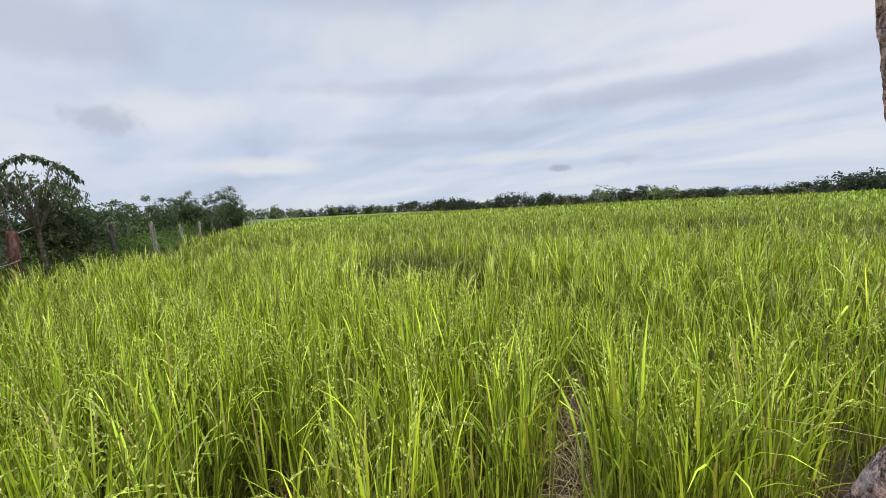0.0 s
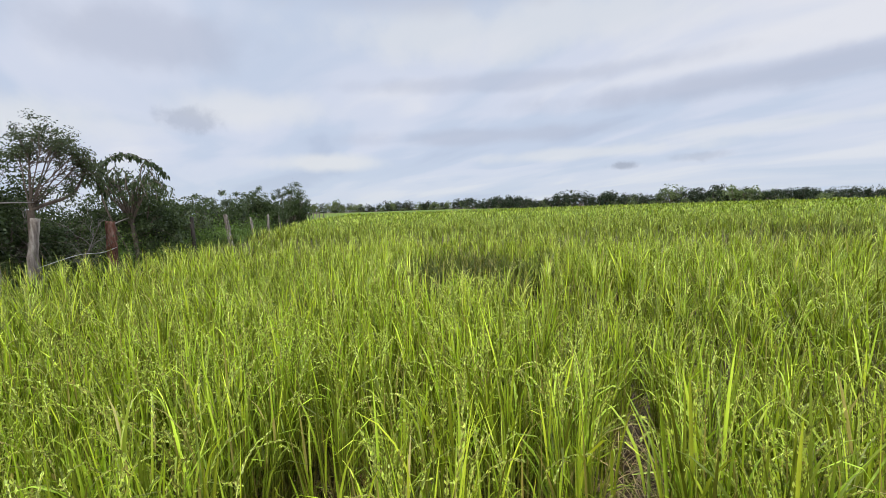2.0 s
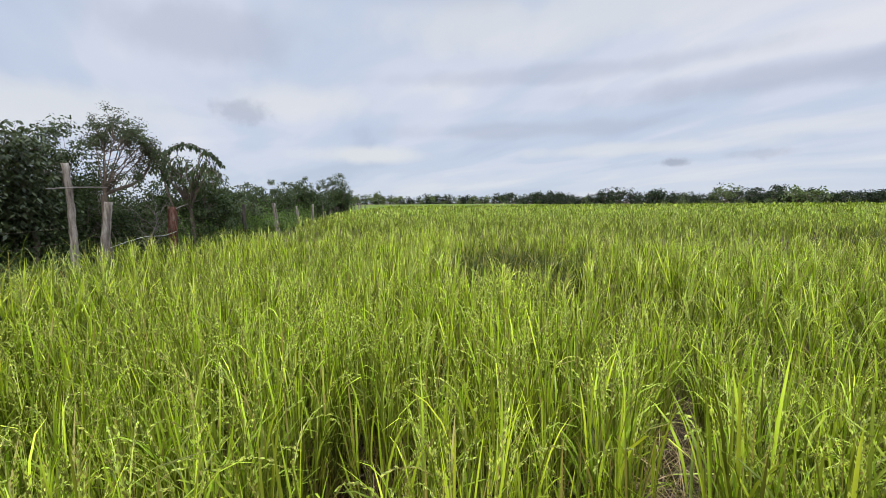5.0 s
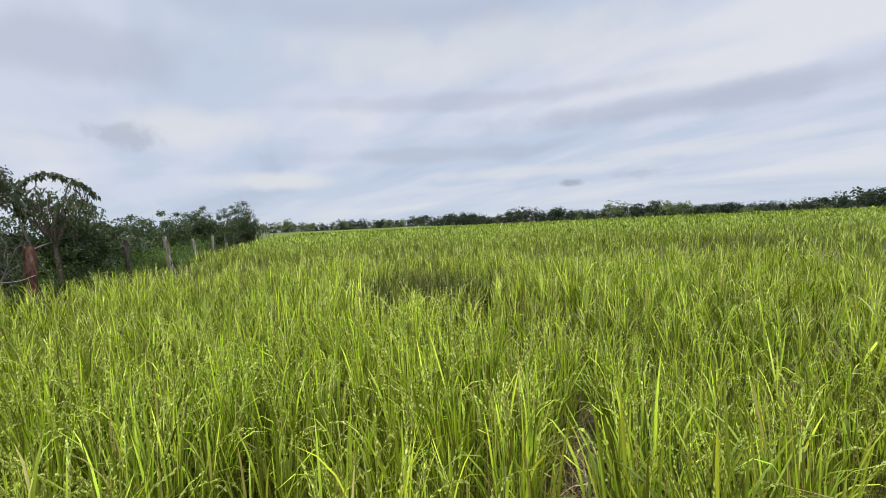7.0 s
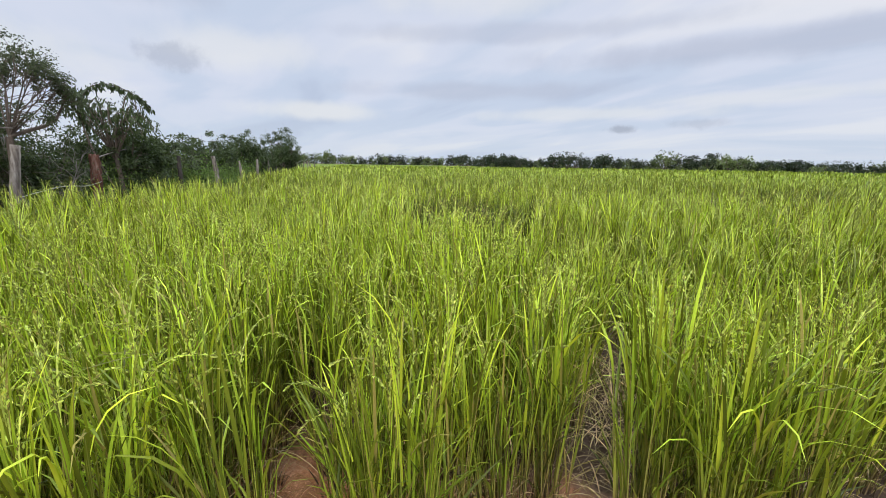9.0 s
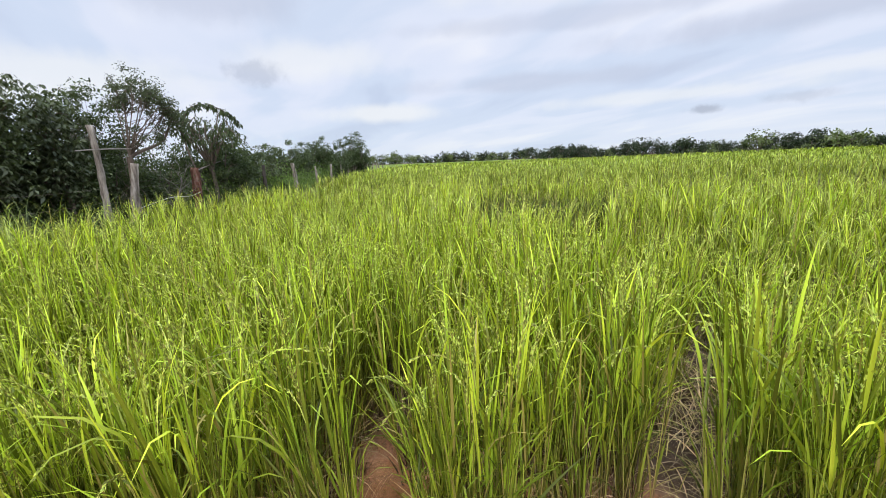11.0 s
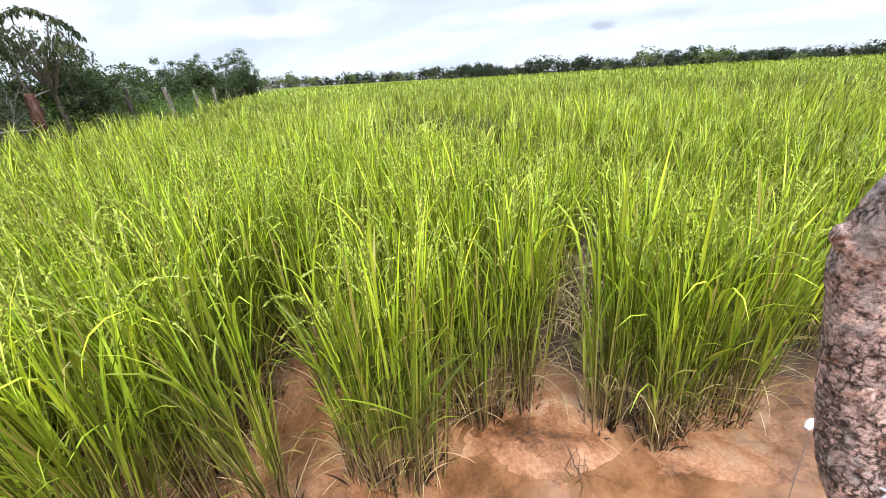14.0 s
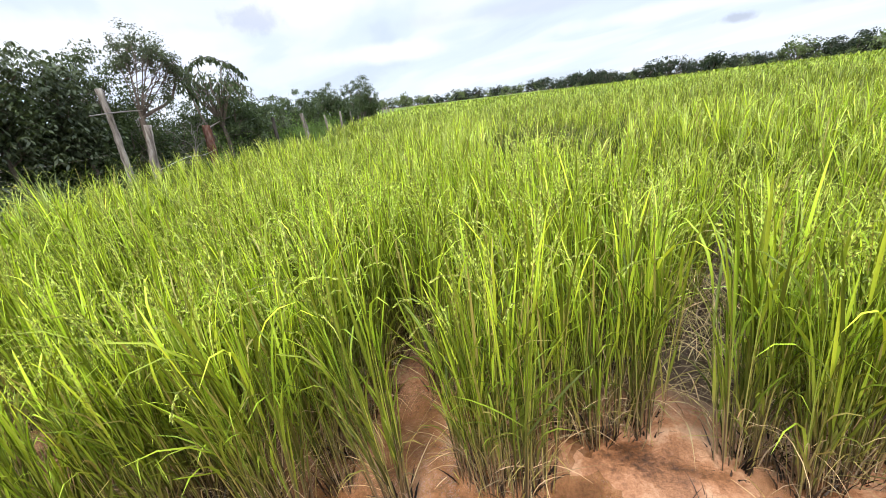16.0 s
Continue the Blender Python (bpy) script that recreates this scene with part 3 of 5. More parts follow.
def rice_parts(rng, leaves, seg, tillers, ears, grains, dry, wide=1.0, tall=0.95, fold=0.0):
    """One hill of rice: stalks, blades, ears and dead leaves, as array pairs."""
    foot_r = 0.052 * np.sqrt(rng.random(tillers))
    foot_a = rng.random(tillers) * 2 * math.pi
    foot = np.stack([foot_r * np.cos(foot_a), foot_r * np.sin(foot_a), np.full(tillers, -0.03)], 1)
    lean = foot_r * 1.15 + rng.random(tillers) * 0.04
    stalk_h = tall * (0.58 + 0.27 * rng.random(tillers))
    stems = culms(foot, foot_a, stalk_h, lean, 0.06 * rng.random(tillers), wide * (0.005 + 0.003 * rng.random(tillers)), max(2, seg - 3))
    which = rng.integers(0, tillers, leaves)
    f = 0.08 + 0.88 * rng.random(leaves) ** 0.8
    h = stalk_h[which] * f
    base = foot[which] + np.stack([np.sin(lean[which]) * h * np.cos(foot_a[which]), np.sin(lean[which]) * h * np.sin(foot_a[which]), np.cos(lean[which]) * h], 1)
    az = foot_a[which] + rng.normal(0, 1.1, leaves)
    length = np.minimum(0.16 + 0.24 * rng.random(leaves), (tall * 1.14 - h) * (0.72 + 0.36 * rng.random(leaves)))
    kind = rng.random(leaves)
    curl = np.abs(rng.normal(0.06, 0.15, leaves)) + (kind < 0.42) * rng.random(leaves) * 2.2
    lean2 = lean[which] * 0.8 + 0.02 + 0.10 * rng.random(leaves) + (kind > 0.9) * rng.random(leaves) * 0.7
    leaf = blades(rng, base, az, length, lean2, curl, wide * (0.0065 + 0.006 * rng.random(leaves)), seg, 0.8, 1.8, fold)
    out = {"stem": stems, "leaf": leaf, "ear": [], "dry": None}
    for _ in range(ears):
        t = max(rng.integers(0, tillers, 3), key=lambda k: stalk_h[k])
        hh = stalk_h[t]
        root = foot[t] + np.array([math.sin(lean[t]) * hh * math.cos(foot_a[t]), math.sin(lean[t]) * hh * math.sin(foot_a[t]), hh * (0.95 + 0.1 * rng.random())])
        droop = abs(rng.normal(0.2, 0.3)) + (rng.random() < 0.5) * (0.8 + 1.6 * rng.random())
        a = foot_a[t] + rng.normal(0, 0.8)
        ln = 0.17 + 0.09 * rng.random()
        one = np.array([a])
        axis = blades(rng, root[None, :], one, np.array([ln]), np.array([lean[t] + 0.05]), np.array([droop]), np.array([(0.004 if grains else 0.0075) * wide]), 5 if grains else 3, 0.5, 1.3)
        pieces = [axis]
        if grains:
            mid = axis[0].reshape(-1, 2, 3).mean(1)
            u = 0.2 + 0.8 * rng.random(grains)
            k = np.minimum((u * 5).astype(int), 4)
            w = (u * 5 - k)[:, None]
            at = mid[k] * (1 - w) + mid[k + 1] * w
            d = (mid[k + 1] - mid[k])
            d /= np.linalg.norm(d, axis=1)[:, None]
            side = rng.normal(0, 1, (grains, 3))
            side -= (side * d).sum(1)[:, None] * d
            side /= np.linalg.norm(side, axis=1)[:, None]
            at = at + side * (0.001 + 0.0058 * rng.random((grains, 1)) * (1.25 - u[:, None]))
            g = (d + side * 0.3) * 0.0068 * (0.6 + 0.4 * wide)
            o = np.cross(d, side) * 0.0032 * wide
            o2 = side * 0.0032 * wide
            gv = np.concatenate([np.stack([at - g, at + o, at + g, at - o], 1), np.stack([at - g, at + o2, at + g, at - o2], 1)]).reshape(-1, 3)
            pieces.append((gv, np.arange(len(gv)).reshape(-1, 4)))
        out["ear"].append(join(pieces))
    if dry:
        fa = rng.random(dry) * 2 * math.pi
        fr = 0.02 + 0.05 * rng.random(dry)
        b = np.stack([fr * np.cos(fa), fr * np.sin(fa), 0.02 + 0.2 * rng.random(dry) ** 1.5], 1)
        out["dry"] = blades(rng, b, fa + rng.normal(0, 0.5, dry), 0.10 + 0.2 * rng.random(dry), 0.1 + 1.0 * rng.random(dry) ** 1.5, 0.2 + 1.9 * rng.random(dry) ** 1.3, wide * (0.0022 + 0.0035 * rng.random(dry)), max(3, seg), 0.8, 1.2)
    # short dark blades stand in for shade round the foot, along with dead sheaths
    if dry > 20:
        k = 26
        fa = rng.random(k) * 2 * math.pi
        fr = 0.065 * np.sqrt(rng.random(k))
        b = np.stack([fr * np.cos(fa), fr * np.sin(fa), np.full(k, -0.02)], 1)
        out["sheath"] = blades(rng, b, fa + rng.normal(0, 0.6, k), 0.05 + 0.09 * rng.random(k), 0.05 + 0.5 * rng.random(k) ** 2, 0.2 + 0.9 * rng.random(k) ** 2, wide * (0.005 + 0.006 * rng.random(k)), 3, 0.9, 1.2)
    return out


FRONT_X = (-6, -2.2, -1.68, -1.43, -1.1, -0.9, -0.66, -0.52, -0.46, -0.26, -0.2, -0.06, 0.22, 0.27, 0.31, 0.6, 0.7, 0.82, 0.86, 1.04, 1.2, 1.42, 1.5, 1.9, 3, 8)
FRONT_Y = (0.7, 1.15, 1.28, 1.18, 1.1, 1.12, 1.25, 1.32, 1.62, 1.7, 1.9, 1.56, 1.55, 1.68, 1.86, 1.92, 2.05, 2.2, 1.82, 1.74, 1.82, 1.87, 2.0, 2.16, 2.3, 3.4)


def in_field(x, y):
    """True where rice grows: on the field's side of the fence, past the open strip in front."""
    beyond = x * FENCE_SIDE.x + y * FENCE_SIDE.y - FENCE_OFF
    along = x * FENCE_DIR.x + y * FENCE_DIR.y
    edge = np.interp(along, (3, 6, 7.5, 9, 12, 19, 30, 48), (-2.0, -2.3, -2.8, -3.1, -2.9, -1.8, -1.3, -0.9)) + 0.18 * np.sin(along * 2.1)
    return (beyond < edge) & (y > np.interp(x, FRONT_X, FRONT_Y) - 0.02)


def growth(x, y):
    """Taller and shorter patches of the crop."""
    return 1 + 0.05 * np.sin(1.9 * x + 0.7 * y) + 0.05 * np.sin(0.8 * x - 1.3 * y + 1) + 0.04 * np.sin(3.1 * x + 2.3 * y)


# bare spots: middle, and half lengths across and along
HOLES = [(0.0, 6.1, 0.95, 1.2), (7.3, 10.9, 1.1, 0.7), (0.77, 1.95, 0.08, 0.22), (0.84, 2.16, 0.10, 0.24), (0.95, 2.45, 0.09, 0.22), (1.06, 2.75, 0.07, 0.2), (-0.12, 1.66, 0.08, 0.2), (-0.28, 1.88, 0.09, 0.2), (-0.38, 2.08, 0.07, 0.18)]


def thinned(x, y):
    """How much a bare spot eats into the crop, 0 to 1."""
    t = np.zeros_like(x)
    for hx, hy, rx, ry in HOLES:
        t = np.maximum(t, np.clip(1.7 - np.hypot((x - hx) / rx, (y - hy) / ry), 0, 1))
    return t


def hills(rng, near, far, spacing, half_angle=(68, 62)):
    """Jittered grid of planting places between two distances, over the directions that the view sweeps."""
    r = np.arange(-far, far + spacing, spacing)
    gx, gy = np.meshgrid(r, np.arange(0.6, far + spacing, spacing))
    x = gx.ravel() + (rng.random(gx.size) - 0.5) * spacing * 0.95
    y = gy.ravel() + (rng.random(gx.size) - 0.5) * spacing * 0.95
    d, az = np.hypot(x, y), np.degrees(np.arctan2(-x, y))
    keep = (d >= near) & (d < far) & (az < half_angle[0]) & (az > -half_angle[1]) & in_field(x, y) & (rng.random(len(x)) > thinned(x, y))
    keep &= d < edge_distance(az)
    return x[keep], y[keep]


NEAR, MID, FAR = 3.5, 9.0, 28.0


def near_rice():
    """The plants at the field's edge, one thing each; of the foremost every blade is a part."""
    rng = np.random.default_rng(11)
    full, loose = [], []
    for n in range(12):
        p = rice_parts(rng, 132, 4, 24, 9, 30, 36, 0.84, 0.95, 0.35)
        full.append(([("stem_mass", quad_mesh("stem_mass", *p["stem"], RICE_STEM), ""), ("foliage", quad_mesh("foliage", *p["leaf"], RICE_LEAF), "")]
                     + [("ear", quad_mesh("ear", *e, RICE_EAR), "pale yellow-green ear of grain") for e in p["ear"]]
                     + [("dry_foliage", quad_mesh("dry_foliage", *p["dry"], RICE_DRY), "dry straw-coloured blades at the foot"), ("dead_sheath", quad_mesh("dead_sheath", *p["sheath"], SHADE_ROT), "dark blades for foot shade and dead sheaths")]))
    for n in range(4):
        p = rice_parts(rng, 104, 5, 22, 8, 30, 32, 0.86, 0.95, 0.35)
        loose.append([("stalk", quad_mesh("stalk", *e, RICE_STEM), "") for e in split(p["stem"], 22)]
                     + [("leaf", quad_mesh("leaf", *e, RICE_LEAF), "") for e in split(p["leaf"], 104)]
                     + [("ear", quad_mesh("ear", *e, RICE_EAR), "pale yellow-green ear of grain") for e in p["ear"]]
                     + [("dry_leaf", quad_mesh("dry_leaf", *e, RICE_DRY), "") for e in split(p["dry"], 32)]
                     + [("dead_sheath", quad_mesh("dead_sheath", *p["sheath"], SHADE_ROT), "dark blades for foot shade and dead sheaths")])
    x, y = hills(rng, 0.8, NEAR, 0.2)
    fx = np.array([-0.23, -0.01, 0.07, 0.155, 0.23, 0.30, 0.415, 0.52, 0.605, 0.87, 0.97, 1.035, 1.11, 1.19, 1.265, 1.37, 1.48, -0.56, -0.64, -0.77, -0.92, -0.67, -0.97, -1.24, -1.43, -0.58, -1.08, -1.66, -1.32, -1.52, -1.18])
    fy = np.array([1.43, 1.62, 1.57, 1.58, 1.65, 1.89, 1.865, 1.93, 1.95, 1.84, 1.9, 1.765, 1.8, 1.86, 1.89, 1.88, 2.01, 1.32, 1.28, 1.37, 1.44, 1.63, 1.17, 1.18, 1.24, 1.82, 1.13, 1.34, 0.98, 1.06, 1.02])
    clear = np.min(np.hypot(x[:, None] - fx[None, :], y[:, None] - fy[None, :]), 1) > 0.1
    x, y = np.concatenate([x[clear], fx]), np.concatenate([y[clear], fy])
    front = (y < np.interp(x, FRONT_X, FRONT_Y) + 0.14) & (x > -1.14) & (x < 1.75)
    for px, py, fore in zip(x, y, front):
        pieces = (loose if fore else full)[rng.integers(0, 4 if fore else 12)]
        plant = new("rice_plant")
        tagged(plant, "bright green rice plant with pale ears, rooted in mud", "rice plant", "rice plants at the field edge")
        size = (0.92 + 0.16 * rng.random()) * float(growth(px, py))
        plant.matrix_basis = Matrix.LocRotScale((px, py, 0), Euler((rng.normal(0, 0.05), rng.normal(0, 0.05), rng.random() * 6.28)), Vector((1, 1, 1)) * size)
        for name, me, lab in pieces:
            part(name, me, None, plant, lab)


def tile(rng, kinds, x, y, tall=(0.88, 1.1), tilt=0.06):
    """Plants of several kinds set down as one big array."""
    vs, qs, ms, n = [], [], [], 0
    pick = rng.integers(0, len(kinds), len(x))
    for k, (kv, kq, km) in enumerate(kinds):
        sel = np.where(pick == k)[0]
        c = len(sel)
        if not c:
            continue
        a, s = rng.random(c) * 6.283, (tall[0] + (tall[1] - tall[0]) * rng.random(c)) * growth(x[sel], y[sel])
        tx, ty = rng.normal(0, tilt, c), rng.normal(0, tilt, c)
        ca, sa = np.cos(a)[:, None], np.sin(a)[:, None]
        z = kv[None, :, 2] * s[:, None]
        vx = (kv[None, :, 0] * ca - kv[None, :, 1] * sa) * s[:, None] + x[sel, None] + z * tx[:, None]
        vy = (kv[None, :, 0] * sa + kv[None, :, 1] * ca) * s[:, None] + y[sel, None] + z * ty[:, None]
        vs.append(np.stack([vx, vy, z], 2).reshape(-1, 3))
        qs.append((kq[None, :, :] + (np.arange(c) * len(kv))[:, None, None]).reshape(-1, 4) + n)
        ms.append(np.tile(km, c))
        n += c * len(kv)
    return np.concatenate(vs), np.concatenate(qs), np.concatenate(ms)


def flat_kind(p):
    """Leaf, stem, ear and dry arrays of one hill with a material number each."""
    groups = [(0, p["leaf"]), (1, p["stem"])] + [(2, e) for e in p["ear"]] + ([(3, p["dry"])] if p["dry"] is not None else [])
    v, q = join([g for _, g in groups])
    return v, q, np.concatenate([np.full(len(g[1]), m) for m, g in groups])


def field_rice():
    rng = np.random.default_rng(5)
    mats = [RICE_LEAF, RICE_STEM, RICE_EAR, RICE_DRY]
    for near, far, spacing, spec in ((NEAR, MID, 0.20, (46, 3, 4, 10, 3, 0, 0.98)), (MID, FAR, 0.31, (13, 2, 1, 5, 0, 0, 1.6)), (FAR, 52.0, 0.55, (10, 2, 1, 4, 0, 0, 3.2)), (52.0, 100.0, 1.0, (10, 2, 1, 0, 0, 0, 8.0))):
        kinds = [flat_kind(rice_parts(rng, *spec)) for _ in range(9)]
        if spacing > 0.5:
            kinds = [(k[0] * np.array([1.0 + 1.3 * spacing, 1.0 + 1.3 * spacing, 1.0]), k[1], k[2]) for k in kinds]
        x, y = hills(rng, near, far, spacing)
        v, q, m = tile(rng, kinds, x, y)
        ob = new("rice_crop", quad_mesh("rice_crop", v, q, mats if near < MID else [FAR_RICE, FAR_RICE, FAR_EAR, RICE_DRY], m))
        tagged(ob, "dense bright green rice crop with pale ears", "rice crop", "", "stuff")


def canopy_sheet():
    """The closed top of the crop where single plants can no longer be told apart."""
    az = np.radians(np.linspace(-75, 26.5, 160))
    rr = np.linspace(0, 1, 60) ** 1.7
    v = []
    for a in az:
        top = float(edge_distance(math.degrees(a)))
        for t in rr:
            d = 24 + (top - 24) * t
            x, y = -math.sin(a) * d, math.cos(a) * d
            z = 0.30 + 0.26 * min(1.0, (d - 24) / 14) + 0.10 * noise.noise((x * 0.35, y * 0.35, 0)) + 0.08 * noise.noise((x * 1.3, y * 1.3, 5))
            v.append((x, y, z))
    n = len(rr)
    i, j = np.meshgrid(np.arange(len(az) - 1), np.arange(n - 1), indexing="ij")
    k = (i * n + j).ravel()
    ob = new("rice_canopy", quad_mesh("rice_canopy", np.array(v), np.stack([k, k + n, k + n + 1, k + 1], 1), CANOPY, None, True))
    tagged(ob, "distant unbroken green rice crop", "rice crop", "", "stuff")


near_rice()
field_rice()
canopy_sheet()


def smooth_line(knots, step):
    """Catmull-Rom through knots of place and radius."""
    rows = [(*p, r) for p, r in knots]
    rows = [rows[0]] + rows + [rows[-1]]
    out = []
    for i in range(1, len(rows) - 2):
        a, b, c, d = (np.array(rows[k]) for k in (i - 1, i, i + 1, i + 2))
        n = max(2, int(np.linalg.norm(c[:3] - b[:3]) / step))
        for k in range(n):
            t = k / n
            out.append(0.5 * (2 * b + (c - a) * t + (2 * a - 5 * b + 4 * c - d) * t * t + (3 * b - a - 3 * c + d) * t ** 3))
    out.append(np.array(rows[-1]))
    return out


# ---- fence beside the field ----
def rough_post(name, height, radius, material, lean_deg, az_deg, seed, label):
    """A crooked round post with an uneven skin and a sawn top."""
    rng = random.Random(seed)
    rings, sides = 22, 14
    l, a = radians(lean_deg), radians(az_deg)
    bend = [rng.uniform(-0.5, 0.5) * radius for _ in range(4)]
    pts, rad = [], []
    for i in range(rings):
        u = i / (rings - 1)
        t = u * (height + 0.2) - 0.2
        pts.append((math.sin(l) * t * math.cos(a) + bend[0] * math.sin(3 * u + bend[2] * 90), math.sin(l) * t * math.sin(a) + bend[1] * math.sin(4 * u + bend[3] * 90), t * math.cos(l)))
        rad.append(radius * (1.1 - 0.2 * u) * rng.uniform(0.94, 1.06))
    v, q = tube(pts, rad, sides)
    mid_line = np.repeat(np.array(pts), sides, 0)
    for i in range(rings * sides):
        d = v[i] - mid_line[i]
        v[i] = mid_line[i] + d * (1 + 0.3 * noise.noise((v[i][0] * 16 + seed, v[i][1] * 16, v[i][2] * 5)) + 0.16 * noise.noise((v[i][0] * 44, v[i][1] * 44 + seed, v[i][2] * 11)))
    ob = new(name, quad_mesh(name, v, q, material, None, True))
    return tagged(ob, label, "fence post", "posts of the side fence")


POSTS = [(5.85, 2.0, 0.095, PALE_WOOD, 5, 65, "thick pale weathered fence post, leaning"),
         (8.85, 2.3, 0.06, PALE_WOOD, 1, 235, "tall leaning grey fence post with a sawn top"),
         (9.6, 1.58, 0.075, PALE_WOOD, 4, 60, "short pale grey fence post"),
         (12.05, 1.46, 0.11, STUMP_WOOD, 3, 60, "reddish rough-barked fence post stump"),
         (16.9, 1.5, 0.07, DARK_WOOD, 2, 40, "dark weathered wooden fence post"),
         (21.1, 1.56, 0.10, PALE_WOOD, 7, 215, "pale weathered wooden fence post")]
prng = random.Random(3)
for along in (24.8, 28.3, 31.6, 34.7, 37.5, 40.5, 43.3, 46.6, 49.8, 53.1, 56.5, 60.2):
    POSTS.append((along, prng.uniform(1.3, 1.6), prng.uniform(0.05, 0.08), prng.choice((POST_WOOD, PALE_WOOD)), prng.uniform(0, 7), prng.uniform(0, 360), "weathered grey wooden fence post"))
for i, (s, h, r, m, ln, a, lab) in enumerate(POSTS):
    ob = rough_post("fence_post", h, r, m, ln, a, i, lab)
    ob.location = (*by_fence(s), 0)


def fence_strand(z):
    """One strand of thin wire, sagging from post to post."""
    pts = []
    for (s0, *_), (s1, *_) in zip(POSTS[:14], POSTS[1:15]):
        for k in range(5):
            u = k / 5
            x, y = by_fence(s0 + (s1 - s0) * u, -0.08)
            pts.append((x, y, z - 0.16 * u * (1 - u) + 0.03 * math.sin(s0 * 7)))
    ob = new("fence_wire", quad_mesh("fence_wire", *tube(pts, [0.0016] * len(pts), 4, False), RUSTY_WIRE, None, True))
    tagged(ob, "thin slack wire strand of the side fence", "fence wire", "wires of the side fence")


for z in (0.55, 0.85, 1.12):
    fence_strand(z)


# ---- trees ----
def leaf_cloud(rng, centres, per, spread, size, narrow=0.28, hang=0.35, rosette=False):
    """Small leaves about twig ends, scattered or in drooping rosettes."""
    n = len(centres) * per
    c = np.repeat(np.asarray(centres), per, 0) + rng.normal(0, 1, (n, 3)) * spread
    d = rng.normal(0, 1, (n, 3)) + np.array([0, 0, -hang])
    if rosette:
        group = max(4, per // 4)
        hub = np.repeat(c[::group], group, 0)[:n]
        a = np.arange(n) * 2.39996
        d = np.stack([np.cos(a), np.sin(a), -0.35 - hang * rng.random(n)], 1)
        c = hub + rng.normal(0, 1, (n, 3)) * 0.015
    d /= np.linalg.norm(d, axis=1)[:, None]
    s = np.cross(d, rng.normal(0, 1, (n, 3)) * (0.35 if rosette else 1) + np.array([0, 0, 1.0 if rosette else 0]))
    s /= np.linalg.norm(s, axis=1)[:, None]
    ln = size * (0.6 + 0.8 * rng.random((n, 1)))
    v = np.stack([c, c + d * ln * 0.45 + s * ln * narrow, c + d * ln - np.array([0, 0, 0.12]) * ln, c + d * ln * 0.45 - s * ln * narrow], 1).reshape(-1, 3)
    return v, np.arange(len(v)).reshape(-1, 4)


def tree_arrays(seed, height, spread, trunk_r, limbs=7, twigs=7, per=40, leaf=0.08, clump=0.28, bare=0.35, droop=0.0, sides=7, narrow=0.28, rosette=False, lean=(0, 0), hang=0.35, lift=1.0, inner=1.2):
    """Trunk and limbs, and a crown of leaves on the twig ends."""
    rng = np.random.default_rng(seed)
    wood, ends = [], []
    pts = [np.array([0, 0, -0.2])]
    for i in range(6):
        pts.append(pts[-1] + np.array([rng.normal(lean[0] * 0.16, 0.05), rng.normal(lean[1] * 0.16, 0.05), 0.16]) * height * 0.8)
    rad = np.linspace(trunk_r, trunk_r * 0.3, len(pts))
    wood.append(tube(pts, rad, sides))
    for k in range(limbs):
        u = bare + (1 - bare) * (k + rng.random()) / limbs
        i = min(int(u * 6), 5)
        root = pts[i] + (pts[i + 1] - pts[i]) * (u * 6 - i)
        a = k * 2.4 + rng.normal(0, 0.4)
        reach = spread * (0.5 + 0.7 * rng.random()) * (1.15 - 0.5 * u)
        rise = 0.75 * lift * reach * (0.4 + 0.7 * rng.random())
        limb = [root]
        for j in range(1, 5):
            t = j / 4
            limb.append(root + np.array([math.cos(a) * reach * t, math.sin(a) * reach * t, rise * t - droop * reach * t * t]) + rng.normal(0, 0.05 * reach, 3))
        wood.append(tube(limb, np.linspace(trunk_r * 0.38, trunk_r * 0.1, 5), 5))
        for _ in range(twigs):
            t = inner + (4.0 - inner) * rng.random()
            j = min(int(t), 3)
            o = limb[j] + (limb[j + 1] - limb[j]) * (t - j)
            e = o + rng.normal(0, 1, 3) * np.array([1, 1, 0.7]) * spread * 0.24 + np.array([0, 0, 0.12 * spread * (1 - 2 * droop)])
            m = (o + e) / 2 + rng.normal(0, 0.04 * spread, 3) + np.array([0, 0, droop * 0.12 * spread])
            wood.append(tube([o, m, e], [trunk_r * 0.1, trunk_r * 0.07, trunk_r * 0.04], 3, False))
            ends += [e, m]
    # no leaf below the ground
    ends = [e for e in ends if e[2] > 0.12]
    return join(wood), leaf_cloud(rng, ends, per, clump * 0.5, leaf, narrow, hang, rosette)


def tree(name, label, arrays, at, turn, size, wood_mat, leaf_mat, group=""):
    ob = new(name)
    tagged(ob, label, "tree" if name == "tree" else "shrub", group)
    ob.matrix_basis = Matrix.LocRotScale((*at, 0), Euler((0, 0, turn)), Vector((1, 1, 1)) * size)
    part("trunk", arrays[0], wood_mat, ob, "", True)
    part("crown", arrays[1], leaf_mat, ob)
    return ob


